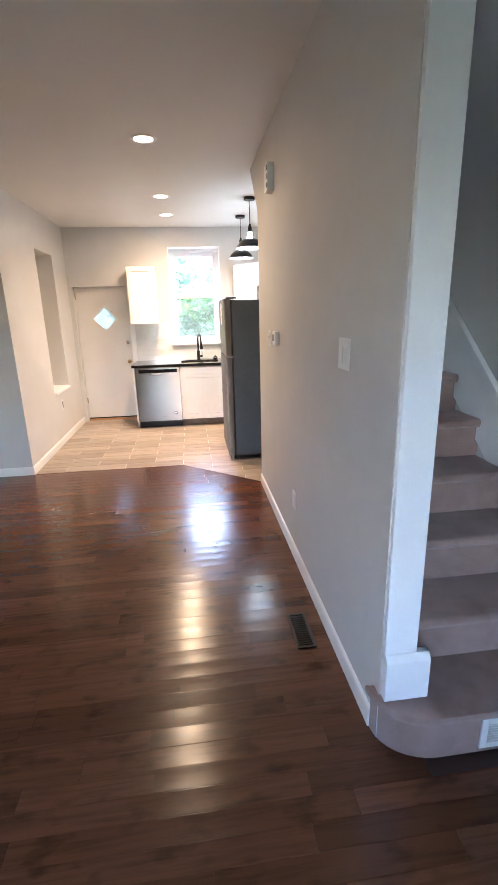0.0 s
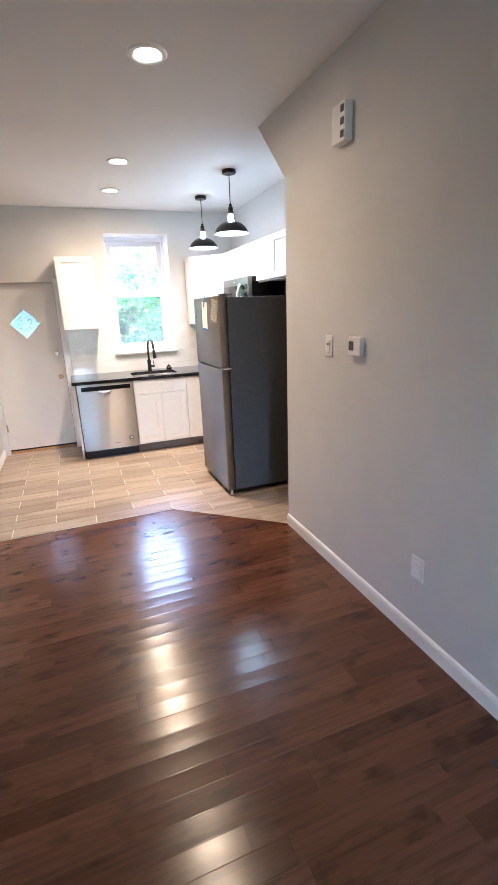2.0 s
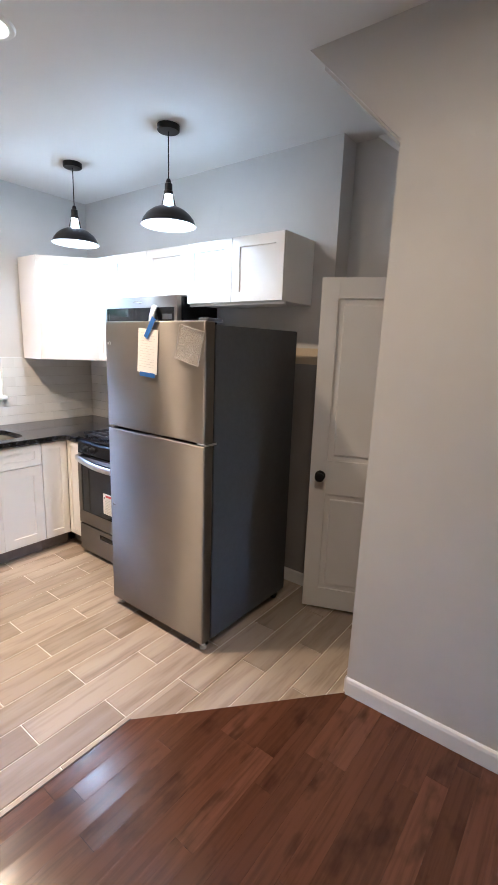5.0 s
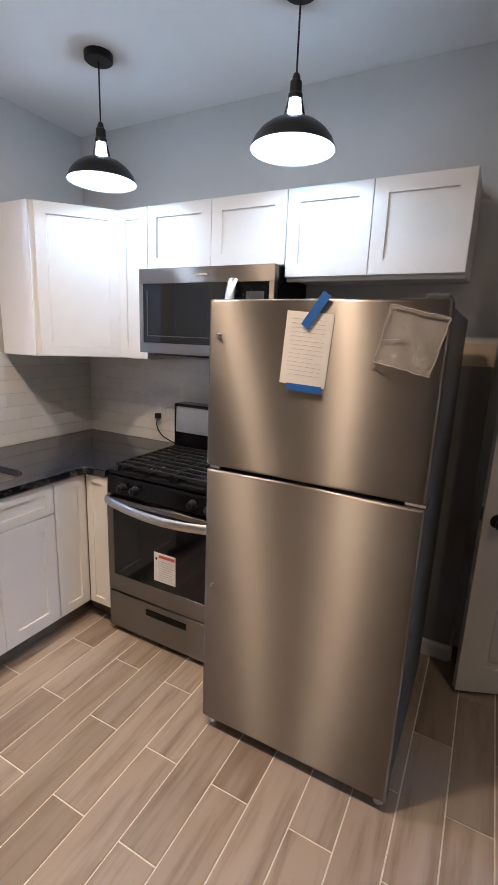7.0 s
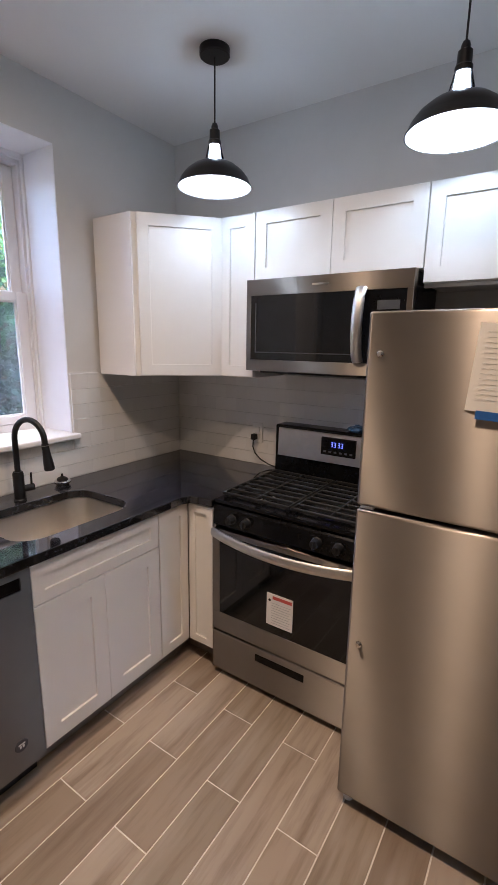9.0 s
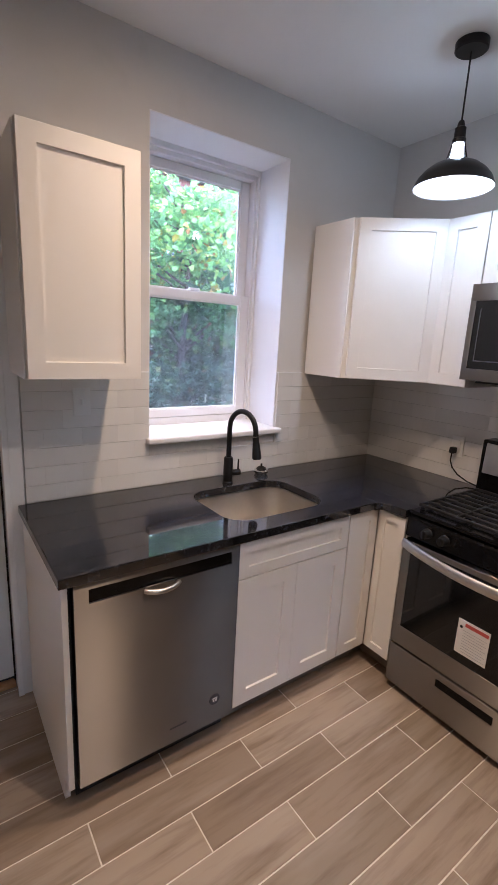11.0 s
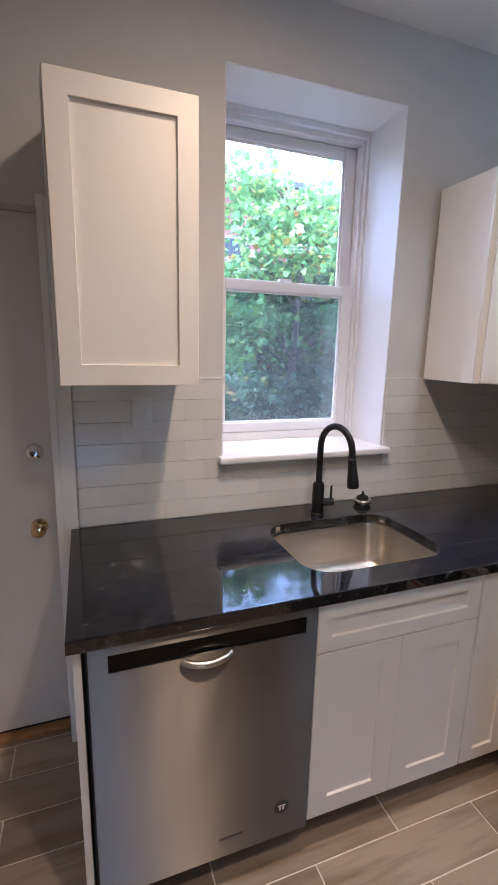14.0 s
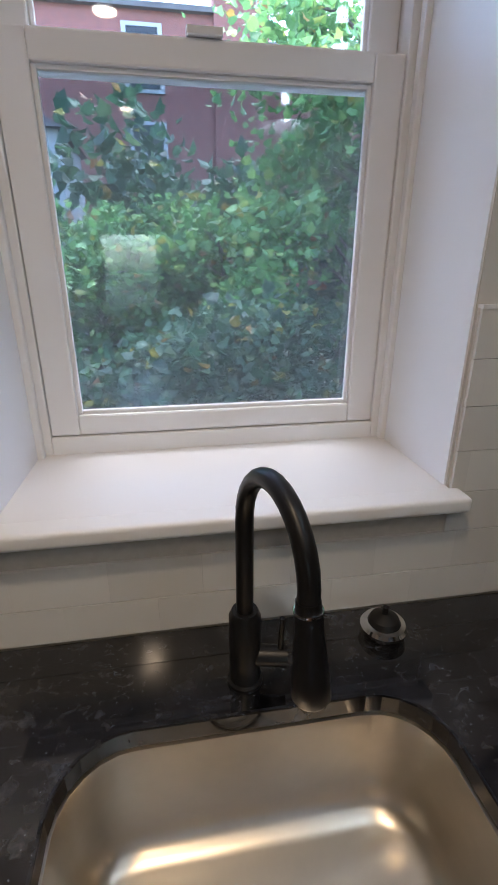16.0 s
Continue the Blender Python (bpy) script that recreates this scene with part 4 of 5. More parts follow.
def stove():
    t = thing("stove", "stainless steel freestanding gas range with black cooktop", "stove", (1.05, 6.41, 0))
    y0, y1, x = 6.033, 6.785, 0.790
    part("body", box((x + 0.045, y0 + 0.003, 0.06), (1.45, y1 - 0.003, 0.885), 0.003), M_BLACK, t)
    part("foot_skirt", box((x + 0.07, y0 + 0.02, 0.002), (x + 0.09, y1 - 0.02, 0.07)), M_RUBBER, t)
    dr = bmesh.new()
    box((x, y0, 0.034), (x + 0.044, y1, 0.240), 0.006, dr, 2)
    part("drawer", dr, M_STEEL, t)
    part("drawer_pull", box((x - 0.003, 6.285, 0.172), (x + 0.004, 6.535, 0.208), 0.003), M_BLACK, t, "recessed dark pull")
    fr = bmesh.new()
    for a, b in (((x, y0, 0.250), (x + 0.044, y1, 0.345)), ((x, y0, 0.345), (x + 0.044, y0 + 0.042, 0.765)), ((x, y1 - 0.042, 0.345), (x + 0.044, y1, 0.765)), ((x + 0.006, y0 + 0.042, 0.735), (x + 0.044, y1 - 0.042, 0.765))):
        box(a, b, 0.003, fr)
    d = part("oven_door", fr, M_STEEL, t)
    part("oven_window", box((x + 0.003, y0 + 0.040, 0.343), (x + 0.030, y1 - 0.040, 0.740), 0.003), M_DARKGLASS, d, "black oven glass")
    pts = [(x - 0.012 - 0.04 * math.sin(math.pi * i / 16) ** 0.7, y0 + 0.012 + (y1 - y0 - 0.024) * i / 16, 0.752 - 0.012 * math.sin(math.pi * i / 16)) for i in range(17)]
    hb = tube(pts, 0.013, 12)
    for v in hb.verts:
        v.co.z = 0.748 + (v.co.z - 0.748) * 1.75
    part("handle", hb, M_SATIN, d, "curved satin steel handle", True)
    pan = prism([(x + 0.03, 0.775), (x + 0.008, 0.785), (x + 0.012, 0.868), (x + 0.03, 0.888), (x + 0.09, 0.888), (x + 0.09, 0.775)], "y", y0, y1, 0.002)
    panel = part("control_panel", pan, M_BLACK, t)
    for yy in (6.680, 6.600, 6.260, 6.165):
        k = lathe([(0, 0.034), (0.017, 0.033), (0.0195, 0.022), (0.021, 0.004), (0.025, 0.0)], Matrix.Translation((x + 0.010, yy, 0.828)) @ pose(0, 0, 0, 0, -90), 20)
        box((x - 0.030, yy - 0.004, 0.812), (x - 0.022, yy + 0.004, 0.846), 0.002, k)
        part("knob", k, M_RUBBER, panel, smooth=True)
    part("cooktop", box((x + 0.012, y0, 0.889), (1.36, y1, 0.905), 0.005), M_BLACK, t)
    for ga, gb in ((y0 + 0.02, 6.407), (6.412, y1 - 0.02)):
        g = bmesh.new()
        xa, xb, zt = x + 0.055, 1.315, 0.934
        for yy in (ga + 0.006, (ga + gb) / 2, gb - 0.006):
            box((xa, yy - 0.0055, zt - 0.014), (xb, yy + 0.0055, zt), 0.002, g, 1)
        n = 9
        for i in range(n):
            xx = xa + (xb - xa) * i / (n - 1)
            box((xx - 0.005, ga, zt - 0.013), (xx + 0.005, gb, zt + 0.001), 0.002, g, 1)
        for xx in (xa + 0.01, xb - 0.01):
            for yy in (ga + 0.012, gb - 0.012):
                box((xx - 0.007, yy - 0.007, 0.904), (xx + 0.007, yy + 0.007, zt - 0.01), 0.001, g, 1)
        part("grate", g, M_IRON, t, "cast iron grate")
    for xx in (0.955, 1.19):
        for yy in (6.215, 6.595):
            part("burner", lathe([(0, 0.016), (0.030, 0.015), (0.033, 0.010), (0.045, 0.006), (0.048, 0.0)], Matrix.Translation((xx, yy, 0.905)), 24), M_CHROME if (xx, yy) == (0.955, 6.595) else M_IRON, t, smooth=True)
    part("backguard", box((1.340, y0 + 0.004, 0.905), (1.450, y1 - 0.004, 1.183), 0.012, None, 3), M_BLACK, t)
    bg = prism([(1.338, 1.018), (1.326, 1.018), (1.332, 1.163), (1.338, 1.168)], "y", y0 + 0.03, y1 - 0.03, 0.001)
    f = part("backguard_front", bg, M_SATIN, t, "stainless backguard front")
    part("display", box((1.322, 6.315, 1.058), (1.334, 6.500, 1.150), 0.004), M_BLACK, f, "black clock panel")
    led = bmesh.new()
    for i, dy in enumerate((0.0, 0.016, 0.038, 0.054)):
        yy = 6.435 - dy
        for a, b in (((yy, 1.114), (yy + 0.010, 1.116)), ((yy, 1.125), (yy + 0.010, 1.127)), ((yy, 1.103), (yy + 0.010, 1.105)), ((yy, 1.105), (yy + 0.002, 1.125))):
            box((1.3208, a[0], a[1]), (1.3218, b[0], b[1]), 0, led)
    part("clock_digits", led, M_LED, f, "blue clock digits")
    part("button_row", boxes(*[((1.3205, 6.33 + 0.028 * i, 1.072), (1.3218, 6.344 + 0.028 * i, 1.081)) for i in range(6)]), M_GREYBODY, f)
    lab = part("warning_label", box((x - 0.0005, 6.350, 0.388), (x + 0.0025, 6.480, 0.540)), M_PAPER, d, "white paper warning label")
    part("label_head", boxes(((x - 0.0015, 6.355, 0.516), (x - 0.0006, 6.450, 0.531))), M_RED, lab)
    part("label_text", boxes(*[((x - 0.0014, 6.357 + 0.01 * (i % 2), 0.496 - 0.012 * i), (x - 0.0006, 6.455, 0.4975 - 0.012 * i)) for i in range(9)]), M_INK, lab)
    part("label_dot", lathe([(0, 0.001), (0.006, 0.001), (0.006, 0)], Matrix.Translation((x - 0.0006, 6.465, 0.508)) @ pose(0, 0, 0, 0, -90), 12), M_BLACK, lab)


stove()

# ---- microwave and wall cabinets ----
UF = 1.186  # front of the right wall cabinets' boxes
UT, UB = 2.214, 1.436


def microwave():
    t = thing("microwave", "stainless steel over-the-range microwave oven", "microwave", (1.28, 6.425, 1.47))
    y0, y1, x, z0, z1 = 6.040, 6.810, 1.085, 1.480, 1.896
    part("case", box((x + 0.04, y0 + 0.003, z0 + 0.012), (1.475, y1 - 0.003, z1 - 0.003), 0.003), M_BLACK, t)
    fr = bmesh.new()
    for a, b in (((x, y0, z1 - 0.072), (x + 0.04, y1, z1)), ((x, y0, z0), (x + 0.04, y1, z0 + 0.052)), ((x, y1 - 0.025, z0 + 0.052), (x + 0.04, y1, z1 - 0.072)), ((x, y0, z0 + 0.052), (x + 0.04, y0 + 0.025, z1 - 0.072))):
        box(a, b, 0.002, fr)
    d = part("door_frame", fr, M_STEEL, t)
    part("door_glass", box((x + 0.002, y0 + 0.205, z0 + 0.050), (x + 0.03, y1 - 0.023, z1 - 0.070), 0.003), M_DARKGLASS, d, "black door glass")
    part("window_border", boxes(((x + 0.0008, y0 + 0.235, z0 + 0.085), (x + 0.0018, y1 - 0.05, z0 + 0.089)), ((x + 0.0008, y1 - 0.054, z0 + 0.085), (x + 0.0018, y1 - 0.05, z1 - 0.105))), M_GREYBODY, d)
    p = part("control_panel", box((x + 0.002, y0 + 0.023, z0 + 0.050), (x + 0.03, y0 + 0.200, z1 - 0.070), 0.003), M_BLACK, t, "black control panel")
    part("display", box((x + 0.0005, y0 + 0.05, z1 - 0.15), (x + 0.003, y0 + 0.14, z1 - 0.115), 0.001), M_GREYBODY, p)
    part("keypad", boxes(*[((x + 0.0008, y0 + 0.045 + 0.035 * i, z0 + 0.07 + 0.03 * j), (x + 0.0018, y0 + 0.070 + 0.035 * i, z0 + 0.085 + 0.03 * j)) for i in range(3) for j in range(5)]), M_SLOT, p)
    pts = [(x - 0.006 - 0.036 * math.sin(math.pi * i / 14) ** 0.6, y0 + 0.205, z0 + 0.06 + (z1 - z0 - 0.125) * i / 14) for i in range(15)]
    hb = tube(pts, 0.014, 12)
    for v in hb.verts:
        v.co.y = y0 + 0.205 + (v.co.y - y0 - 0.205) * 1.7
    part("handle", hb, M_SATIN, d, "bowed satin steel handle", True)
    part("vent_grille", box((x + 0.05, y0 + 0.05, z0 - 0.012), (1.43, y1 - 0.05, z0 + 0.011), 0.003), M_RUBBER, t, "dark underside grille")
    part("name_plate", box((x - 0.001, 6.39, z1 - 0.040), (x + 0.001, 6.47, z1 - 0.032)), M_CHROME, d)


microwave()


def wall_unit(name, label, y1, y0, z0, doors):
    """A wall cabinet on the right wall from y1 down to y0, with so many doors."""
    t = thing(name, label, "cabinet", (1.33, (y0 + y1) / 2, z0), "wall cabinets")
    part("body", box((UF, y0 + 0.001, z0), (RIGHT - 0.001, y1 - 0.001, UT), 0.001), M_CAB, t)
    w = (y1 - y0) / doors
    for i in range(doors):
        part("door", front_at(shaker(w - 0.003, UT - z0 - 0.006, 0.019, min(0.057, w * 0.27)), Matrix.Translation((UF - 0.001, y1 - i * w - 0.0015, z0 + 0.003)) @ FACE_RIGHT), M_CAB, t)
    return t


wall_unit("narrow_wall_cabinet", "narrow white shaker wall cabinet", 7.028, 6.822, UB, 1)
wall_unit("microwave_cabinet", "short white shaker wall cabinet above the microwave", 6.820, 6.034, 1.900, 2)
fridge_cab = wall_unit("refrigerator_cabinet", "short white shaker wall cabinet above the refrigerator", 6.032, 5.286, 1.845, 2)
part("bottom_strip", box((UF + 0.004, 5.288, 1.831), (UF + 0.022, 6.030, 1.8445), 0.001), M_CAB, fridge_cab)


def corner_wall_cabinet():
    t = thing("corner_wall_cabinet", "white shaker diagonal corner wall cabinet", "cabinet", (1.1, 7.3, UB), "wall cabinets")
    out = [(0.858, 7.605), (0.858, 7.335), (UF, 7.030), (RIGHT - 0.001, 7.030), (RIGHT - 0.001, 7.605)]
    part("body", prism(out, "z", UB, UT, 0.001), M_CAB, t)
    a, b = Vector((0.858, 7.335, 0)), Vector((UF, 7.030, 0))
    L = (b - a).length
    ang = math.degrees(math.atan2(b.y - a.y, b.x - a.x))
    part("door", front_at(shaker(L - 0.03, UT - UB - 0.006, 0.019), Matrix.Translation((a.x, a.y, UB + 0.003)) @ pose(0, 0, 0, 0, 0, ang) @ Matrix.Translation((0.026, -0.001, 0))), M_CAB, t)
    part("side_trim", box((0.851, 7.33, UB), (0.8575, 7.604, UT), 0.002), M_CAB, t)


corner_wall_cabinet()


def left_wall_cabinet():
    t = thing("single_wall_cabinet", "single white shaker wall cabinet beside the window", "cabinet", (-0.44, 7.45, 1.43), "wall cabinets")
    x0, x1, z0, z1, y = -0.646, -0.262, 1.440, 2.205, 7.290
    part("body", box((x0, y, z0), (x1, 7.6195, z1), 0.001), M_CAB, t)
    part("door", front_at(shaker(x1 - x0 - 0.001, z1 - z0 - 0.004, 0.019), Matrix.Translation((x0 + 0.0005, y - 0.001, z0 + 0.002))), M_CAB, t)
    part("side_trim", box((x0 - 0.007, y + 0.004, z0), (x0 - 0.0005, 7.618, z1 - 0.002), 0.002), M_CAB, t)


left_wall_cabinet()

# ---- refrigerator ----


def refrigerator():
    t = thing("refrigerator", "stainless steel top-freezer refrigerator with grey sides", "refrigerator", (0.92, 5.64, 0))
    y0, y1, x, z1 = 5.258, 6.008, 0.520, 1.698
    part("body", box((x + 0.078, y0 + 0.004, 0.045), (1.305, y1 - 0.004, z1 - 0.014), 0.006), M_GREYBODY, t, "dark grey textured case")
    for n, a, b in (("freezer_door", 1.126, z1), ("main_door", 0.048, 1.114)):
        d = part(n, box((x, y0, a), (x + 0.068, y1, b), 0.010, None, 3), M_STEEL, t, smooth=True)
        part("gasket", box((x + 0.068, y0 + 0.012, a + 0.01), (x + 0.079, y1 - 0.012, b - 0.012)), M_RUBBER, d, "dark gasket")
        for z in ((1.581,) if a > 1 else (0.658,)):
            part("handle_stud", lathe([(0, 0.012), (0.006, 0.011), (0.0065, 0.004), (0.010, 0.002), (0.010, 0)], Matrix.Translation((x, y1 - 0.040, z)) @ pose(0, 0, 0, 0, -90), 14), M_CHROME, d, smooth=True)
    part("hinge_cap", box((x + 0.025, y0 + 0.01, z1 - 0.002), (x + 0.13, y0 + 0.07, z1 + 0.014), 0.005), M_GREYBODY, t)
    part("centre_hinge", box((x + 0.012, y0 - 0.002, 1.1145), (x + 0.09, y0 + 0.06, 1.1255), 0.002), M_CHROME, t)
    part("centre_plug", box((x + 0.01, y1 - 0.05, 1.115), (x + 0.06, y1 - 0.01, 1.125), 0.002), M_PLASTIC, t)
    part("kick_grille", box((x + 0.055, y0 + 0.02, 0.012), (x + 0.075, y1 - 0.02, 0.047)), M_RUBBER, t)
    for yy in (y0 + 0.03, y1 - 0.03):
        part("foot", lathe([(0, 0), (0.018, 0), (0.018, 0.012), (0.011, 0.018), (0.011, 0.046), (0, 0.046)], Matrix.Translation((x + 0.045, yy, 0.0015)), 16), M_PLASTIC, t, "grey levelling foot")
        part("roller", tube([(1.22, yy - 0.015, 0.024), (1.22, yy + 0.015, 0.024)], 0.0225, 16), M_RUBBER, t)


refrigerator()


def sheet(name, label, cat, y_c, z_c, w, h, tilt, x, mat, thick=0.0012, bow=0.004):
    """A thin bowed sheet on the refrigerator's face (faces -x)."""
    t = thing(name, label, cat, (x, y_c, z_c - h / 2))
    bm = bmesh.new()
    n = 6
    lay = []
    for off in (0.0, thick):
        g = [[bm.verts.new((-off - bow * (1 - (2 * j / n - 1) ** 2) * (1 - i / n), -w / 2 + w * j / n, -h / 2 + h * i / n)) for j in range(n + 1)] for i in range(n + 1)]
        for i in range(n):
            for j in range(n):
                bm.faces.new((g[i][j], g[i][j + 1], g[i + 1][j + 1], g[i + 1][j]))
        lay.append(g)
    m = Matrix.Translation((x, y_c, z_c)) @ pose(0, 0, 0, tilt)
    bm.transform(m)
    part("sheet", bm, mat, t, smooth=True)
    return t, m


note, nm = sheet("paper_note", "printed white notice taped to the refrigerator door", "paper", 5.654, 1.549, 0.150, 0.220, 4.0, 0.5185, M_PAPER)
txt = bmesh.new()
for i in range(14):
    w = 0.055 if i % 5 != 4 else 0.03
    z = 0.088 - 0.0128 * i
    x = -0.0017 - 0.004 * (0.5 - z / 0.22)
    box((x, -w, z), (x + 0.0002, 0.055, z + 0.0009), 0, txt)
txt.transform(nm)
part("text_lines", txt, M_INK, note)
for nme, yc, zc, w, h, tl in (("strip_top", 5.628, 1.664, 0.028, 0.115, -34.0), ("strip_bottom", 5.652, 1.432, 0.115, 0.022, -3.0)):
    tt = thing("blue_tape", "strip of blue painter's tape", "tape", (0.511, yc, zc))
    bm = boxes(((-0.0095, -w / 2, -h / 2), (-0.0080, w / 2, h / 2)))
    bm.transform(Matrix.Translation((0.5195, yc, zc)) @ pose(0, 0, 0, -tl))
    part("strip", bm, M_TAPE, tt)
bag, bmx = sheet("document_bag", "clear plastic bag of papers taped to the refrigerator", "plastic bag", 5.352, 1.587, 0.158, 0.162, 13.0, 0.517, M_BAG, 0.0015, 0.010)
rng = random.Random(77)
for a, b in (((-0.079, -0.079), (0.079, -0.079)), ((-0.079, 0.079), (0.079, 0.079)), ((-0.079, -0.079), (-0.079, 0.079)), ((0.079, -0.079), (0.079, 0.079)), ((0.02, 0.0), (0.075, -0.02)), ((0.05, -0.07), (0.085, -0.09))):
    pts = []
    for i in range(9):
        f = i / 8
        u, v = a[0] + (b[0] - a[0]) * f, a[1] + (b[1] - a[1]) * f
        pts.append(bmx @ Vector((-0.006 - 0.010 * (1 - (u / 0.079) ** 2) * (0.5 - v / 0.19) - 0.003 * rng.random(), u + rng.uniform(-0.002, 0.002), v + rng.uniform(-0.002, 0.002))))
    long = max(abs(a[0] - b[0]), abs(a[1] - b[1])) > 0.1
    part("seam" if long else "crease", tube(pts, 0.0019 if long else 0.0012, 6), M_FILM, bag, smooth=True)

# ---- lamps ----


def recessed(x, y):
    t = thing("recessed_light", "round white recessed ceiling light, switched on", "ceiling light", (x, y, CEIL), "recessed ceiling lights")
    part("trim_ring", lathe([(0.062, -0.004), (0.070, -0.009), (0.088, -0.007), (0.094, -0.0005), (0.094, 0.002)], Matrix.Translation((x, y, CEIL)), 40), M_PLASTIC, t, "white trim ring", True)
    part("lens", lathe([(0.0, -0.003), (0.064, -0.003)], Matrix.Translation((x, y, CEIL)), 40), M_LENS, t, "glowing lens")
    return t


LIGHTS = [(-0.080, 4.245), (-0.053, 5.866), (-0.037, 6.785)]
first = recessed(*LIGHTS[0])
for px, py in LIGHTS[1:]:
    copy_thing(first, Matrix.Translation((px, py, CEIL)))
for i, (px, py) in enumerate(LIGHTS):
    # a bright middle beam that fades out towards the sides
    for k, (wide, share) in enumerate(((174, 0.40), (140, 0.32), (104, 0.28))):
        area("recessed_lamp", look((px, py, CEIL - 0.012 - 0.001 * k), (px, py, 0)), 0.12, 0.12, P_RECESSED[i] * share, (1.0, 0.715, 0.415), "DISK", wide)


def pendant(x, y):
    t = thing("pendant_lamp", "black dome pendant lamp with glowing bulb", "pendant lamp", (x, y, CEIL), "pendant lamps")
    at = Matrix.Translation((x, y, 0))
    low = Matrix.Translation((x, y, 0.012))
    part("canopy", lathe([(0.0, CEIL - 0.030), (0.056, CEIL - 0.030), (0.061, CEIL - 0.026), (0.061, CEIL - 0.0005), (0, CEIL - 0.0005)], at, 32), M_MATTE, t, smooth=True)
    part("cord", tube([(x, y, 2.486), (x, y, CEIL - 0.028)], 0.0035, 8), M_RUBBER, t)
    part("socket", lathe([(0.0, 2.479), (0.010, 2.477), (0.014, 2.466), (0.014, 2.456), (0.021, 2.452), (0.022, 2.416), (0.026, 2.412), (0.026, 2.396), (0.0, 2.396)], low, 24), M_MATTE, t, smooth=True)
    part("glass_neck", lathe([(0.027, 2.399), (0.030, 2.381), (0.044, 2.327), (0.047, 2.321), (0.045, 2.321), (0.042, 2.328), (0.028, 2.381), (0.025, 2.399)], low, 28), M_CLEAR, t, "clear glass neck", True)
    part("bulb", lathe([(0.0, 2.314), (0.012, 2.316), (0.020, 2.321), (0.025, 2.329), (0.026, 2.339), (0.024, 2.355), (0.020, 2.385), (0.020, 2.395), (0, 2.395)], low, 24), M_BULB, t, "glowing bulb", True)
    outer = [(0.036, 2.3315), (0.050, 2.3305), (0.066, 2.327), (0.092, 2.315), (0.121, 2.293), (0.142, 2.267), (0.152, 2.244), (0.157, 2.237)]
    inner = [(r - 0.004, z - 0.004) for r, z in outer[::-1]]
    part("shade", lathe(outer + [(0.157, 2.234), (0.155, 2.234)], low, 48), M_MATTE, t, "black metal dome shade", True)
    part("shade_lining", lathe([(0.1535, 2.2345)] + inner[1:] + [(0.033, 2.3295)], low, 48), M_SHADEIN, t, "white shade lining", True)
    return t


PENDANTS = [(0.895, 6.852), (0.888, 5.900)]
first = pendant(*PENDANTS[0])
copy_thing(first, Matrix.Translation((*PENDANTS[1], CEIL)))
for px, py in PENDANTS:
    d = bpy.data.lights.new("pendant_bulb", "POINT")
    d.energy, d.color, d.shadow_soft_size = P_PENDANT, (0.80, 0.95, 1.0), 0.03
    new("pendant_bulb", d).location = (px, py, 2.304)

# ---- small fittings on walls and floor ----


def on_hall(name, label, cat, y, z, w, h, d, mat=M_PLASTIC, bev=0.003):
    t = thing(name, label, cat, (HALL, y, z - h / 2))
    part("plate", box((HALL - d, y - w / 2, z - h / 2), (HALL, y + w / 2, z + h / 2), bev), mat, t)
    return t


s = on_hall("light_switch", "white double light switch plate on the hall wall", "light switch", 2.292, 1.388, 0.128, 0.122, 0.006)
for dy in (-0.023, 0.023):
    part("rocker", box((HALL - 0.010, 2.292 + dy - 0.016, 1.352), (HALL - 0.005, 2.292 + dy + 0.016, 1.418), 0.002), M_PLASTIC, s)
s = on_hall("dimmer_switch", "white dimmer switch on the hall wall", "light switch", 3.985, 1.367, 0.074, 0.118, 0.006)
part("rocker", box((HALL - 0.012, 3.968, 1.334), (HALL - 0.005, 4.002, 1.400), 0.003), M_PLASTIC, s)
part("slider", box((HALL - 0.014, 3.975, 1.372), (HALL - 0.011, 3.995, 1.382), 0.001), M_SLOT, s)
s = on_hall("thermostat", "small white wall thermostat", "thermostat", 3.703, 1.381, 0.112, 0.095, 0.028, M_PLASTIC, 0.006)
part("display", box((HALL - 0.0295, 3.706, 1.360), (HALL - 0.0275, 3.748, 1.406), 0.001), M_GREYBODY, s, "grey display")
s = on_hall("door_chime", "white plastic door chime box with three square openings", "door chime", 3.857, 2.412, 0.115, 0.165, 0.045, M_PLASTIC, 0.006)
for dz in (-0.060, -0.008, 0.044):
    g = bmesh.new()
    box((HALL - 0.0465, 3.806, 2.42 + dz - 0.015), (HALL - 0.0445, 3.836, 2.42 + dz + 0.016), 0.001, g)
    part("opening", g, M_SLOT, s, "dark square grille")
s = on_hall("wall_outlet", "white wall outlet low on the hall wall", "outlet", 3.171, 0.39, 0.080, 0.115, 0.006)
for dz in (-0.022, 0.022):
    part("socket_face", box((HALL - 0.009, 3.154, 0.39 + dz - 0.014), (HALL - 0.005, 3.188, 0.39 + dz + 0.014), 0.004), M_PLASTIC, s)


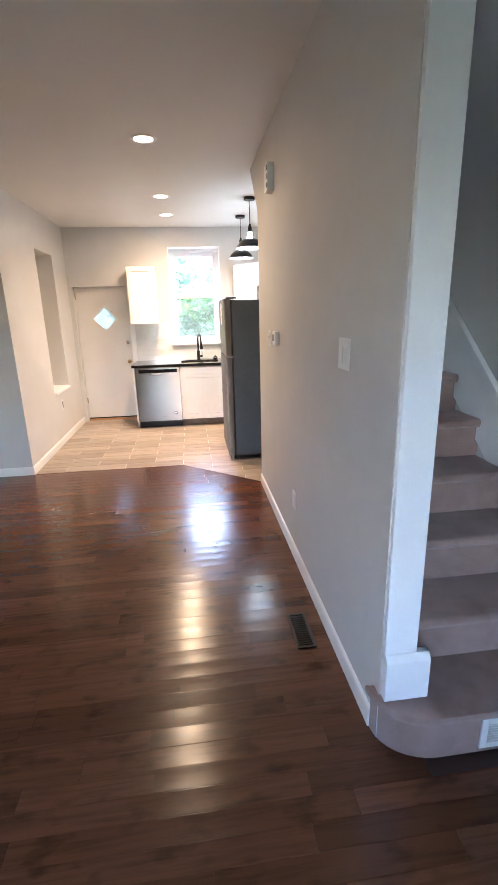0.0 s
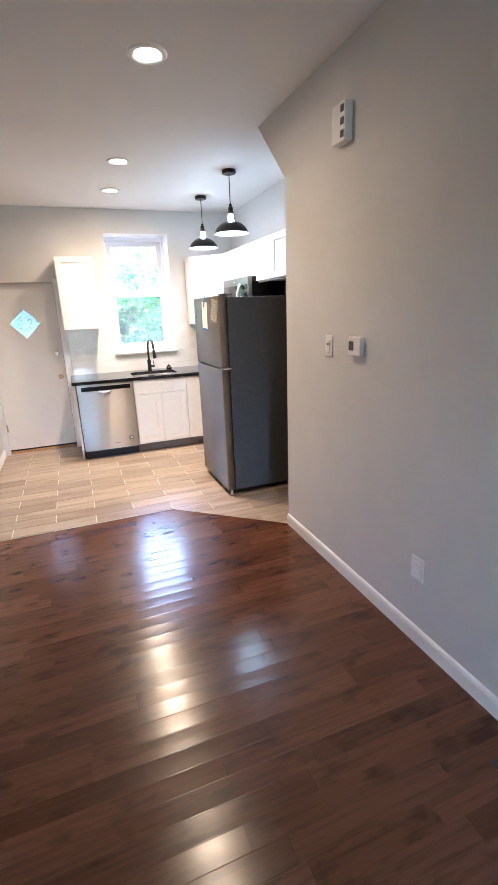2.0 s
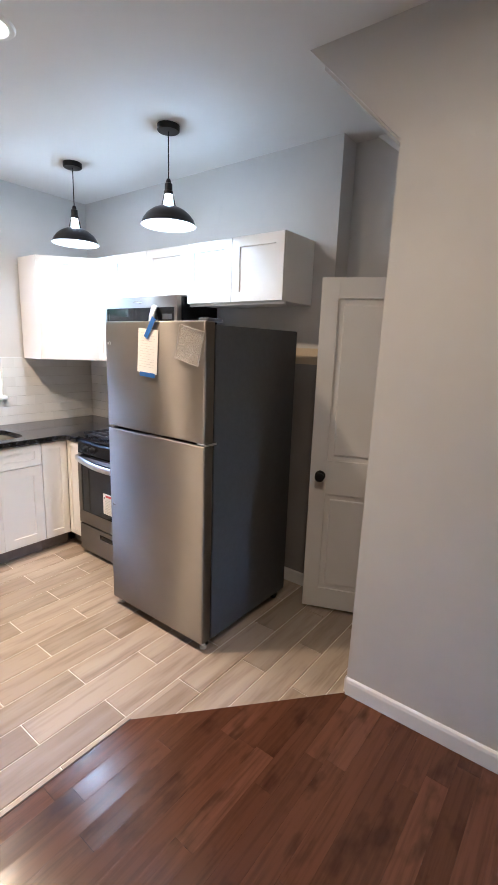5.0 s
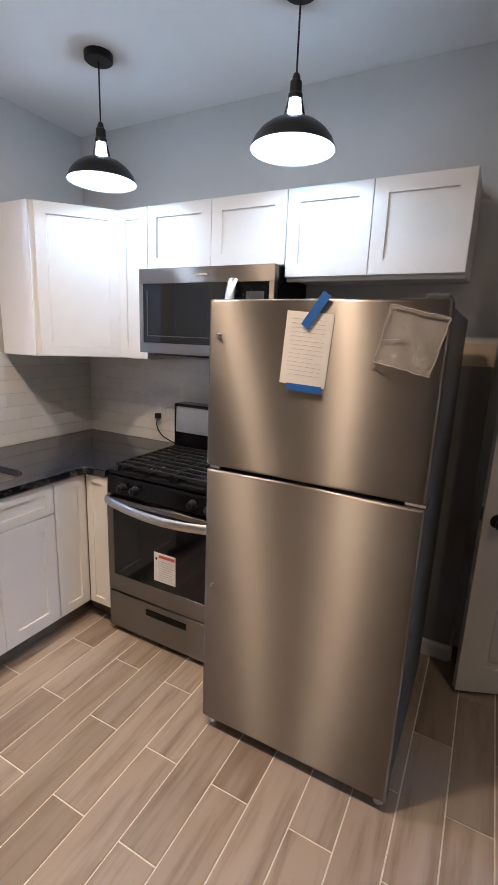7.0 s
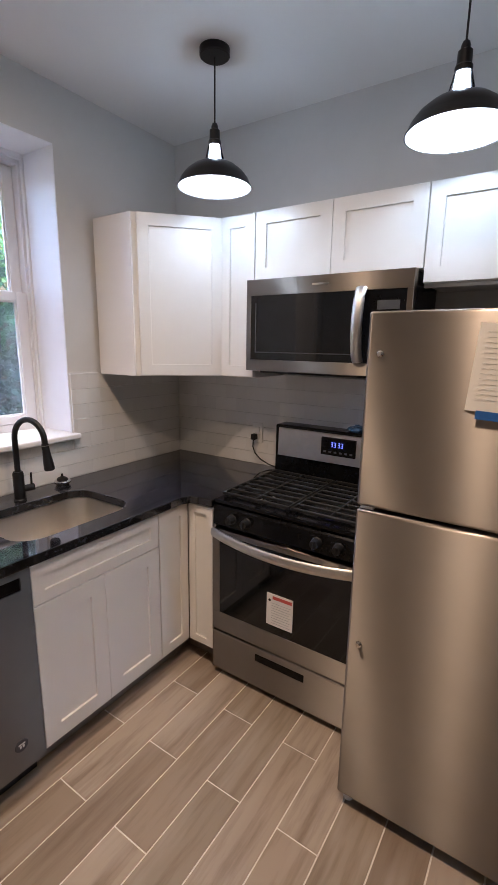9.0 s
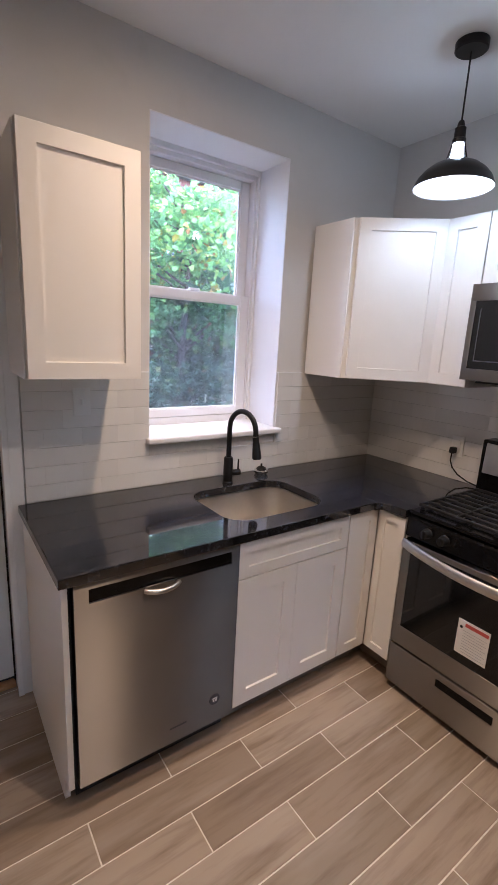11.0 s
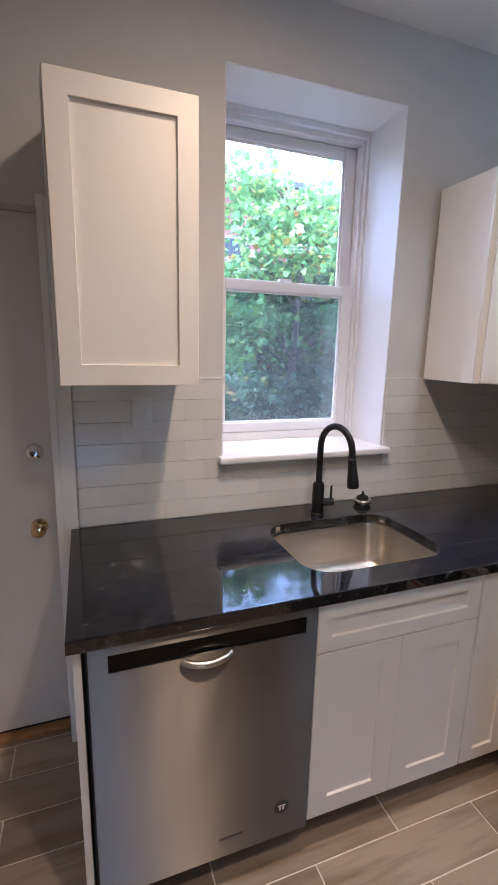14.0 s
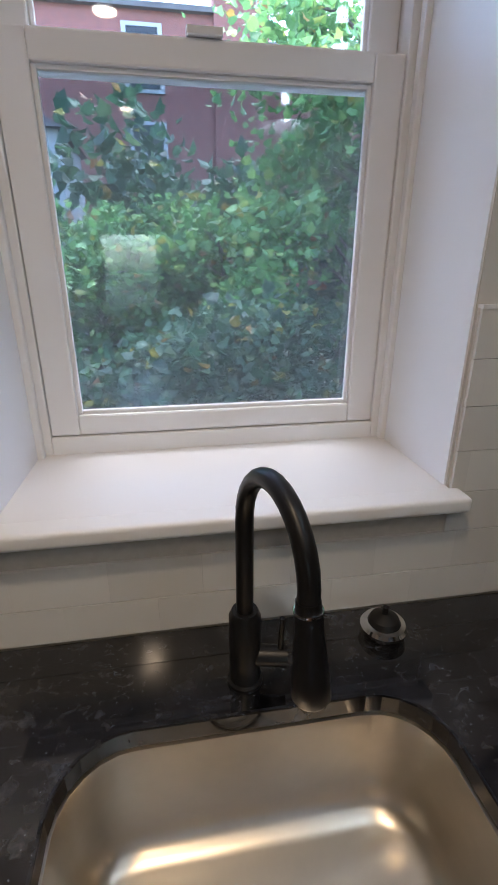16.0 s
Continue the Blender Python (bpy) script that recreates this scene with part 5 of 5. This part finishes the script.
def outlet(name, label, x, y, z, facing, switch=False):
    """An outlet plate on the tiles: facing 'y' for the back wall, 'x' for the right wall."""
    t = thing(name, label, "outlet", (x, y, z - 0.058))
    m = Matrix.Translation((x, y, z)) @ (FACE_BACK if facing == "y" else FACE_RIGHT)
    part("plate", front_at(box((-0.036, -0.006, -0.058), (0.036, 0, 0.058), 0.002), m), M_PLASTIC, t)
    for dz in ((0.0,) if switch else (-0.022, 0.022)):
        part("toggle" if switch else "socket_face", front_at(box((-0.006 if switch else -0.017, -0.016 if switch else -0.009, dz - 0.013), (0.006 if switch else 0.017, -0.005, dz + 0.013), 0.003), m), M_PLASTIC, t)
    return t


outlet("wall_switch", "white toggle switch plate on the tiles", -0.39, 7.6085, 1.315, "y", True)
outlet("wall_outlet", "white outlet on the tiles beside the stove", RIGHT - 0.0125, 6.980, 1.090, "x")
cord = thing("power_cord", "black plug and cord hanging from the outlet", "cord", (RIGHT - 0.04, 6.99, 0.95))
part("plug", box((RIGHT - 0.055, 6.975, 1.05), (RIGHT - 0.0205, 7.005, 1.085), 0.007), M_RUBBER, cord)
part("wire", tube([(RIGHT - 0.045, 6.99, 1.055), (RIGHT - 0.050, 6.99, 1.01), (RIGHT - 0.050, 6.975, 0.975), (RIGHT - 0.045, 6.94, 0.94), (RIGHT - 0.042, 6.88, 0.915), (RIGHT - 0.042, 6.82, 0.906), (RIGHT - 0.042, 6.79, 0.905)], 0.004, 8), M_RUBBER, cord)

o = thing("low_outlet", "grey wall outlet under the side window", "outlet", (LEFT, 6.55, 0.42))
part("plate", box((LEFT, 6.515, 0.42), (LEFT + 0.006, 6.585, 0.535), 0.002), M_PLASTIC, o)
part("socket_face", box((LEFT + 0.005, 6.535, 0.435), (LEFT + 0.009, 6.565, 0.52), 0.002), M_SLOT, o)
pk = thing("packing_scrap", "crumpled blue wrapping on the stove's backguard", "wrapping", (1.375, 6.34, 1.185))
ball = bmesh.new()
bmesh.ops.create_icosphere(ball, subdivisions=3, radius=0.03)
for v in ball.verts:
    v.co *= 1 + 0.5 * noise.noise(v.co * 60)
    v.co.y *= 1.4
    v.co.z *= 0.6
ball.transform(Matrix.Translation((1.39, 6.34, 1.197)))
part("film", ball, plain("blue_film", (0.25, 0.45, 0.65), 0.15, 0.6), pk)


def floor_vent():
    x0, x1, y0, y1 = 0.585, 0.680, 2.298, 2.556
    t = thing("floor_vent", "dark brown metal floor register by the baseboard", "floor vent", (0.627, 2.41, 0))
    part("frame", boxes(((x0, y0, 0.001), (x0 + 0.014, y1, 0.008)), ((x1 - 0.014, y0, 0.001), (x1, y1, 0.008)), ((x0 + 0.014, y0, 0.001), (x1 - 0.014, y0 + 0.014, 0.008)), ((x0 + 0.014, y1 - 0.014, 0.001), (x1 - 0.014, y1, 0.008)), bev=0.002), M_BROWNVENT, t)
    part("well", boxes(((x0 + 0.01, y0 + 0.01, 0.0008), (x1 - 0.01, y1 - 0.01, 0.0022))), M_SUB, t)
    for i in range(14):
        y = y0 + 0.022 + i * 0.0155
        part("slat", boxes(((x0 + 0.012, y, 0.0025), (x1 - 0.012, y + 0.006, 0.007))), M_BROWNVENT, t)


floor_vent()


def step_vent():
    x0, x1, z0, z1, y = 1.105, 1.38, 0.025, 0.155, 1.688
    t = thing("step_register", "white metal register in the first step's riser", "vent", (1.26, y, z0))
    part("frame", boxes(((x0, y - 0.008, z0), (x0 + 0.025, y, z1)), ((x1 - 0.025, y - 0.008, z0), (x1, y, z1)), ((x0 + 0.025, y - 0.008, z0), (x1 - 0.025, y, z0 + 0.025)), ((x0 + 0.025, y - 0.008, z1 - 0.025), (x1 - 0.025, y, z1)), bev=0.002), M_PLASTIC, t)
    part("well", boxes(((x0 + 0.02, y - 0.002, z0 + 0.02), (x1 - 0.02, y - 0.0005, z1 - 0.02))), M_SLOT, t)
    for i in range(7):
        part("slat", boxes(((x0 + 0.024, y - 0.007, z0 + 0.030 + i * 0.011), (x1 - 0.024, y - 0.002, z0 + 0.034 + i * 0.011))), M_PLASTIC, t)


step_vent()

# ---- yard behind the house ----
structure("ground", boxes(((-300, 7.99, -1.1), (300, 400, -0.6)), ((-300, -300, -1.1), (300, -1.76, -0.6)), ((-300, -1.76, -1.1), (-3.1, 7.99, -0.6)), ((1.9, -1.76, -1.1), (300, 7.99, -0.6))), M_GROUND, "dark earth and grass of the yard", "ground")


def tree(label, base, height, spread, leaves, seed, mat, low=0.5, size=0.11):
    """Tapered trunk, curved limbs, and clumps of lobed leaves along the twigs."""
    rng = random.Random(seed)
    t = thing("tree", label, "tree", base)
    b = Vector(base)
    trunk = [b + Vector((0.10 * math.sin(i * 0.9 + seed), 0.08 * math.cos(i * 1.3), height * 0.8 * i / 7)) for i in range(8)]
    bm = tube(trunk, [0.09 * (1 - 0.8 * i / 7) * height / 5 for i in range(8)], 8)
    tips = []
    for k in range(26):
        f = low + (1 - low) * rng.random()
        s = b + Vector((0, 0, height * 0.8 * f))
        a = rng.random() * 6.283
        l = spread * (0.55 + 0.5 * rng.random()) * (1.15 - 0.5 * f)
        e = s + Vector((l * math.cos(a), l * math.sin(a), l * (0.15 + 0.5 * rng.random())))
        pts = [s.lerp(e, i / 5) + Vector((0, 0, 0.12 * l * math.sin(i / 5 * 3.14))) + Vector([rng.uniform(-0.04, 0.04) * l for _ in range(3)]) for i in range(6)]
        tube(pts, [0.022 * (1 - 0.8 * i / 5) * height / 5 for i in range(6)], 5, bm)
        tips += pts[2:]
    part("trunk", bm, M_BARK, t, smooth=True)
    shape = [(0, 0), (0.26, 0.02), (0.48, 0.22), (0.40, 0.36), (0.46, 0.58), (0.24, 0.66), (0, 1.0), (-0.24, 0.66), (-0.46, 0.58), (-0.40, 0.36), (-0.48, 0.22), (-0.26, 0.02)]
    vs, fs = [], []
    for _ in range(leaves):
        c = rng.choice(tips) + Vector([rng.gauss(0, 0.11 * spread) for _ in range(2)] + [min(rng.gauss(-0.02, 0.09 * spread), 0.10 * spread)])
        q = Euler((rng.gauss(0.5, 0.5), rng.gauss(0, 0.5), rng.random() * 6.283)).to_matrix()
        s = size * (0.6 + 0.7 * rng.random())
        n0 = len(vs)
        for px, py in shape:
            vs.append(c + q @ Vector((px * s, py * s, -0.12 * s * abs(px) * 4)))
        fs.append(tuple(range(n0, n0 + len(shape))))
    me = bpy.data.meshes.new("crown")
    me.from_pydata(vs, [], fs)
    me.materials.append(mat)
    o = new("crown", me)
    o.parent = t
    o.matrix_parent_inverse = Matrix.Translation(-t.location)
    return t


tree("leafy green maple close behind the kitchen window", (2.15, 11.7, -0.6), 5.0, 1.8, 7600, 3, M_LEAF, 0.35, 0.095)
tree("bright green young maple beside the window", (-0.6, 12.6, -0.6), 2.9, 1.6, 4600, 8, M_LEAF, 0.3, 0.09)
tree("bright green sapling in the middle of the yard", (0.8, 12.0, -0.6), 3.0, 1.3, 3800, 17, M_LEAF, 0.4, 0.09)
tree("dark green yard tree behind the maples", (0.6, 15.0, -0.6), 3.6, 2.8, 5500, 12, M_LEAF2, 0.1, 0.18)
tree("dark shrub-like tree low in the yard", (0.2, 10.6, -0.6), 1.9, 1.3, 5200, 21, M_LEAF2, 0.1, 0.085)
tree("dark leafy bush beside the shrubs", (1.7, 10.9, -0.6), 1.9, 1.4, 5200, 25, M_LEAF2, 0.1, 0.085)
tree("dark leafy tree at the yard's side", (3.6, 13.6, -0.6), 4.2, 2.4, 2600, 31, M_LEAF2, 0.1, 0.22)
tree("dark leafy tree at the far side of the yard", (-3.0, 14.0, -0.6), 3.2, 2.4, 2400, 44, M_LEAF2, 0.1, 0.22)


def brick_house():
    t = thing("brick_house", "red brick row house with chimneys behind the trees", "house", (2, 26, -0.6))
    part("wall", boxes(((-9, 26, -0.6), (16, 33, 8.5)), ((-4.0, 25.8, -0.6), (2.1, 26, 9.35)), ((2.1, 25.6, -0.6), (3.95, 27.5, 9.6))), M_BRICK, t)
    part("roof", boxes(((-9.2, 25.7, 8.5), (-4.0, 33.2, 8.75)), ((3.95, 25.7, 8.5), (16.2, 33.2, 8.75)), ((-4.1, 25.6, 9.35), (2.1, 33.2, 9.5))), M_ROOF, t)
    part("chimney", boxes(((2.1, 25.6, 9.6), (3.0, 26.6, 10.2)), ((3.0, 25.6, 9.6), (3.5, 26.6, 10.8))), M_BRICK, t)
    part("chimney", boxes(((3.5, 25.6, 9.6), (3.95, 26.6, 10.9))), M_HOUSEWHITE, t, "whitewashed chimney stack")
    for x in (-6.6, -0.9, 5.2, 8.4):
        for z in (1.6, 4.4, 7.1):
            y = 25.8 if -4.0 < x < 2.1 else 26.0
            if z > 7 and y > 25.9:
                continue
            w = part("window", boxes(((x, y - 0.1, z), (x + 1.3, y + 0.02, z + 1.9))), M_HOUSEWHITE, t, "white framed window")
            part("pane", boxes(((x + 0.15, y - 0.13, z + 0.12), (x + 1.15, y - 0.02, z + 0.9)), ((x + 0.15, y - 0.13, z + 1.0), (x + 1.15, y - 0.02, z + 1.78))), M_DARKGLASS, w)


brick_house()


def shed():
    t = thing("white_shed", "small white garage beyond the yard", "shed", (-3.4, 21, -0.6))
    part("wall", boxes(((-6.0, 20, -0.6), (-2.2, 23, 4.6))), M_HOUSEWHITE, t)
    part("roof", prism([(-6.2, 4.6), (-2.0, 4.6), (-4.1, 5.6)], "y", 19.8, 23.2), M_ROOF, t)
    part("window", boxes(((-3.4, 19.95, 3.0), (-2.6, 20.02, 4.2))), M_DARKGLASS, t)


shed()


def fence():
    t = thing("yard_fence", "dark metal yard fence among the shrubs", "fence", (0, 16.4, -0.6))
    for i in range(40):
        part("post", boxes(((-4 + i * 0.2, 16.4, -0.6), (-3.975 + i * 0.2, 16.425, 0.75))), M_MATTE, t)
    part("rail", boxes(((-4, 16.39, 0.62), (4, 16.4, 0.66)), ((-4, 16.39, -0.3), (4, 16.4, -0.26))), M_MATTE, t)


fence()

# ---- tiles and boards, piece by piece ----


def piece_mesh(name, lx, ly, h, mat, bev=0.0015, cup=0.0, butt=False):
    bm = bmesh.new()
    if cup:
        n = 6
        prof = [(-ly / 2, -h)] + [(-ly / 2, -0.00012)] + [(-ly / 2 + 0.0025 + (ly - 0.005) * i / n, -cup * (1 - (2 * i / n - 1) ** 2)) for i in range(n + 1)] + [(ly / 2, -0.00012), (ly / 2, -h)]
        a = [bm.verts.new((0, y, z)) for y, z in prof]
        b = [bm.verts.new((lx, y, z)) for y, z in prof]
        for i in range(len(prof) - 1):
            bm.faces.new((a[i], a[i + 1], b[i + 1], b[i]))
        bm.faces.new(a)
        bm.faces.new(b)
        bmesh.ops.recalc_face_normals(bm, faces=bm.faces)
    else:
        merge(bm, box((0, 0, -h), (lx, ly, 0), 0.0))
        top = [e for e in bm.edges if all(v.co.z > -1e-6 for v in e.verts) and (not butt or abs(e.verts[0].co.y - e.verts[1].co.y) < 1e-6)]
        bmesh.ops.bevel(bm, geom=top, offset=bev, segments=1, affect="EDGES")
    return to_mesh(name, bm, mat)


def put(name, me, parent, m):
    o = new(name, me)
    o.parent = parent
    o.matrix_basis = m
    return o


def clip(me, m, planes, name):
    """A copy of a piece, cut back to the inner side of the given planes (point, normal outward); None if nothing is left."""
    bm = bmesh.new()
    bm.from_mesh(me)
    inv = m.inverted()
    for p, nrm in planes:
        geom = list(bm.verts) + list(bm.edges) + list(bm.faces)
        r = bmesh.ops.bisect_plane(bm, geom=geom, plane_co=inv @ Vector(p), plane_no=(inv.to_3x3() @ Vector(nrm)), clear_outer=True)
        ed = [g for g in r["geom_cut"] if isinstance(g, bmesh.types.BMEdge)]
        if ed:
            bmesh.ops.holes_fill(bm, edges=[e for e in bm.edges if e.is_boundary], sides=0)
    if not bm.faces:
        bm.free()
        return None
    return to_mesh(name, bm, list(me.materials))


EDGE_Y, KNEE_X = 5.197, 0.02  # where boards meet tiles: straight, then slanting to the hall wall's end
slant = Vector((HALL - KNEE_X, 4.549 - EDGE_Y, 0)).normalized()
slant_n = Vector((-slant.y, slant.x, 0))  # towards the kitchen

# kitchen floor
PW, PL, G = 0.152, 0.615, 0.0055
tile_me = piece_mesh("tile", PL - G, PW - G, 0.006, M_TILE, 0.001)
for r in range(-1, 22):
    y = 7.508 - PW * r
    x = (-0.290 if r % 2 == 0 else 0.0175) - PL * 3
    while x < STAIR:
        a, b = max(x, LEFT), min(x + PL - G, STAIR if y < 5.14 else RIGHT)
        if b - a > 0.01 and y + PW > 4.42 and y < 7.70:
            m = Matrix.Translation((x, y, 0.0))
            planes = []
            if x < LEFT:
                planes.append(((LEFT, 0, 0), (-1, 0, 0)))
            if x + PL > b:
                planes.append(((b, 0, 0), (1, 0, 0)))
            if y < EDGE_Y:
                if x + PL <= KNEE_X + 1e-6:
                    planes.append(((0, EDGE_Y, 0), (0, -1, 0)))
                elif x >= KNEE_X:
                    planes.append(((KNEE_X, EDGE_Y, 0), tuple(-slant_n)))
                else:
                    whole = clip(tile_me, m, planes + [((0, EDGE_Y, 0), (0, -1, 0))], "tile")
                    if whole:
                        put("tile", whole, tile_floor, m)
                    planes += [((KNEE_X, EDGE_Y, 0), tuple(-slant_n)), ((0, EDGE_Y, 0), (0, 1, 0))]
            me = tile_me if not planes else clip(tile_me, m, planes, "tile")
            if me:
                put("tile", me, tile_floor, m)
        x += PL

# hardwood strips: nearer ones piece by piece, the rest joined
BW = 0.083
rng = random.Random(5)
rest = bmesh.new()
lengths = (0.45, 0.6, 0.75, 0.9, 1.1)
strip = {L: piece_mesh("board", L - 0.0012, BW - 0.0004, 0.006, M_WOOD, cup=0.00045) for L in lengths}
count = 0
row = 0
y = EDGE_Y - BW / 2
while y > FRONT:
    x = FAR_LEFT - rng.random() * 0.6
    end = STAIR if y < 1.66 else (0.9 if y < 1.9 else HALL)
    while x < end:
        L = rng.choice(lengths)
        m = Matrix.Translation((x, y, rng.uniform(-0.0002, 0.0002))) @ pose(0, 0, 0, rng.uniform(-0.14, 0.14))
        planes = []
        if x + L > end:
            planes.append(((end, 0, 0), (1, 0, 0)))
        if y + BW > 4.55:
            corner = KNEE_X + (EDGE_Y - (y + BW / 2)) / max(1e-6, EDGE_Y - 4.549) * (HALL - KNEE_X)
            if x + L > corner - 0.15:
                planes.append(((KNEE_X, EDGE_Y, 0), tuple(slant_n)))
        near = 1.3 < y and x + L > (-1.75 if y > 3 else -1.2) and count < 300
        me = strip[L] if not planes else clip(strip[L], m, planes, "board")
        if me:
            if near:
                put("board", me, wood_floor, m)
                count += 1
            else:
                own = bmesh.new()
                own.from_mesh(me)
                own.transform(m)
                merge(rest, own)
        x += L
    y -= BW
ob = put("far_boards", to_mesh("far_boards", rest, M_WOOD), wood_floor, Matrix.Identity(4))
tagged(ob, "dark hardwood strips of the outer floor", "", "", "stuff")
# edge strip between boards and tiles
structure("floor_edge", boxes(((LEFT, EDGE_Y - 0.001, -0.004), (KNEE_X, EDGE_Y + 0.005, 0.0015))), M_SUB, "thin dark edge between boards and tiles", "trim")

# glazed wall tiles in half bond
SW, SH, SG = 0.1545, 0.0782, 0.0014
sub_me = piece_mesh("tile", SW - 0.0002, SH - SG, 0.007, M_SUBWAY, 0.0005, butt=True)
Z0, Z1 = 0.899, 1.437
back_tiles = structure("backsplash_back", boxes(((-0.622, 7.614, Z0), (WX0 - 0.002, 7.6195, Z1)), ((WX0 - 0.002, 7.614, Z0), (WX1 + 0.002, 7.6195, 1.105)), ((WX1 + 0.002, 7.614, Z0), (RIGHT - 0.001, 7.6195, Z1))), M_WGROUT, "white glazed subway tile backsplash", "backsplash")
right_tiles = structure("backsplash_right", boxes(((RIGHT - 0.006, 6.0, Z0), (RIGHT - 0.0005, 7.613, Z1))), M_PALEGROUT, "white glazed subway tile backsplash behind the stove", "backsplash")
for r in range(7):
    z = Z0 + 0.001 + r * SH - 0.008
    x = -0.622 - (SW / 2 if r % 2 else 0)
    while x < RIGHT - 0.012:
        spans = [(-0.622, WX0 - 0.003), (WX1 + 0.003, RIGHT - 0.009)] if z + SH > 1.112 else [(-0.622, RIGHT - 0.009)]
        for a, b in spans:
            lo, hi = max(a, x), min(b, x + SW - SG)
            if hi - lo > 0.012:
                m = Matrix.Translation((x, 7.608, z)) @ pose(0, 0, 0, 90) @ Matrix.Translation((0, 0, 0))
                planes = []
                if lo > x:
                    planes.append(((a, 0, 0), (-1, 0, 0)))
                if hi < x + SW - SG - 1e-6:
                    planes.append(((b, 0, 0), (1, 0, 0)))
                if z < Z0:
                    planes.append(((0, 0, Z0), (0, 0, -1)))
                if spans[0][1] > 1 and z + SH > 1.10:
                    planes.append(((0, 0, 1.106), (0, 0, 1)))
                me = sub_me if not planes else clip(sub_me, m, planes, "tile")
                if me:
                    put("tile", me, back_tiles, m)
        x += SW
    y = 7.606 + (SW / 2 if r % 2 else 0)
    while y > 6.0:
        lo, hi = max(6.0, y - SW + SG), min(7.606, y)
        if hi - lo > 0.012:
            m = Matrix.Translation((RIGHT - 0.0125, y, z)) @ pose(0, 0, 0, 0, 0, -90) @ pose(0, 0, 0, 90)
            planes = []
            if hi < y:
                planes.append(((0, hi, 0), (0, 1, 0)))
            if lo > y - SW + SG + 1e-6:
                planes.append(((0, lo, 0), (0, -1, 0)))
            if z < Z0:
                planes.append(((0, 0, Z0), (0, 0, -1)))
            me = sub_me if not planes else clip(sub_me, m, planes, "tile")
            if me:
                put("tile", me, right_tiles, m)
        y -= SW
structure("tile_edge_trim", boxes(((-0.246, 7.606, Z1), (WX0 - 0.002, 7.6195, Z1 + 0.006)), ((WX1 + 0.002, 7.606, Z1), (0.838, 7.6195, Z1 + 0.006))), M_TRIM, "thin white edge above the backsplash tiles", "trim")
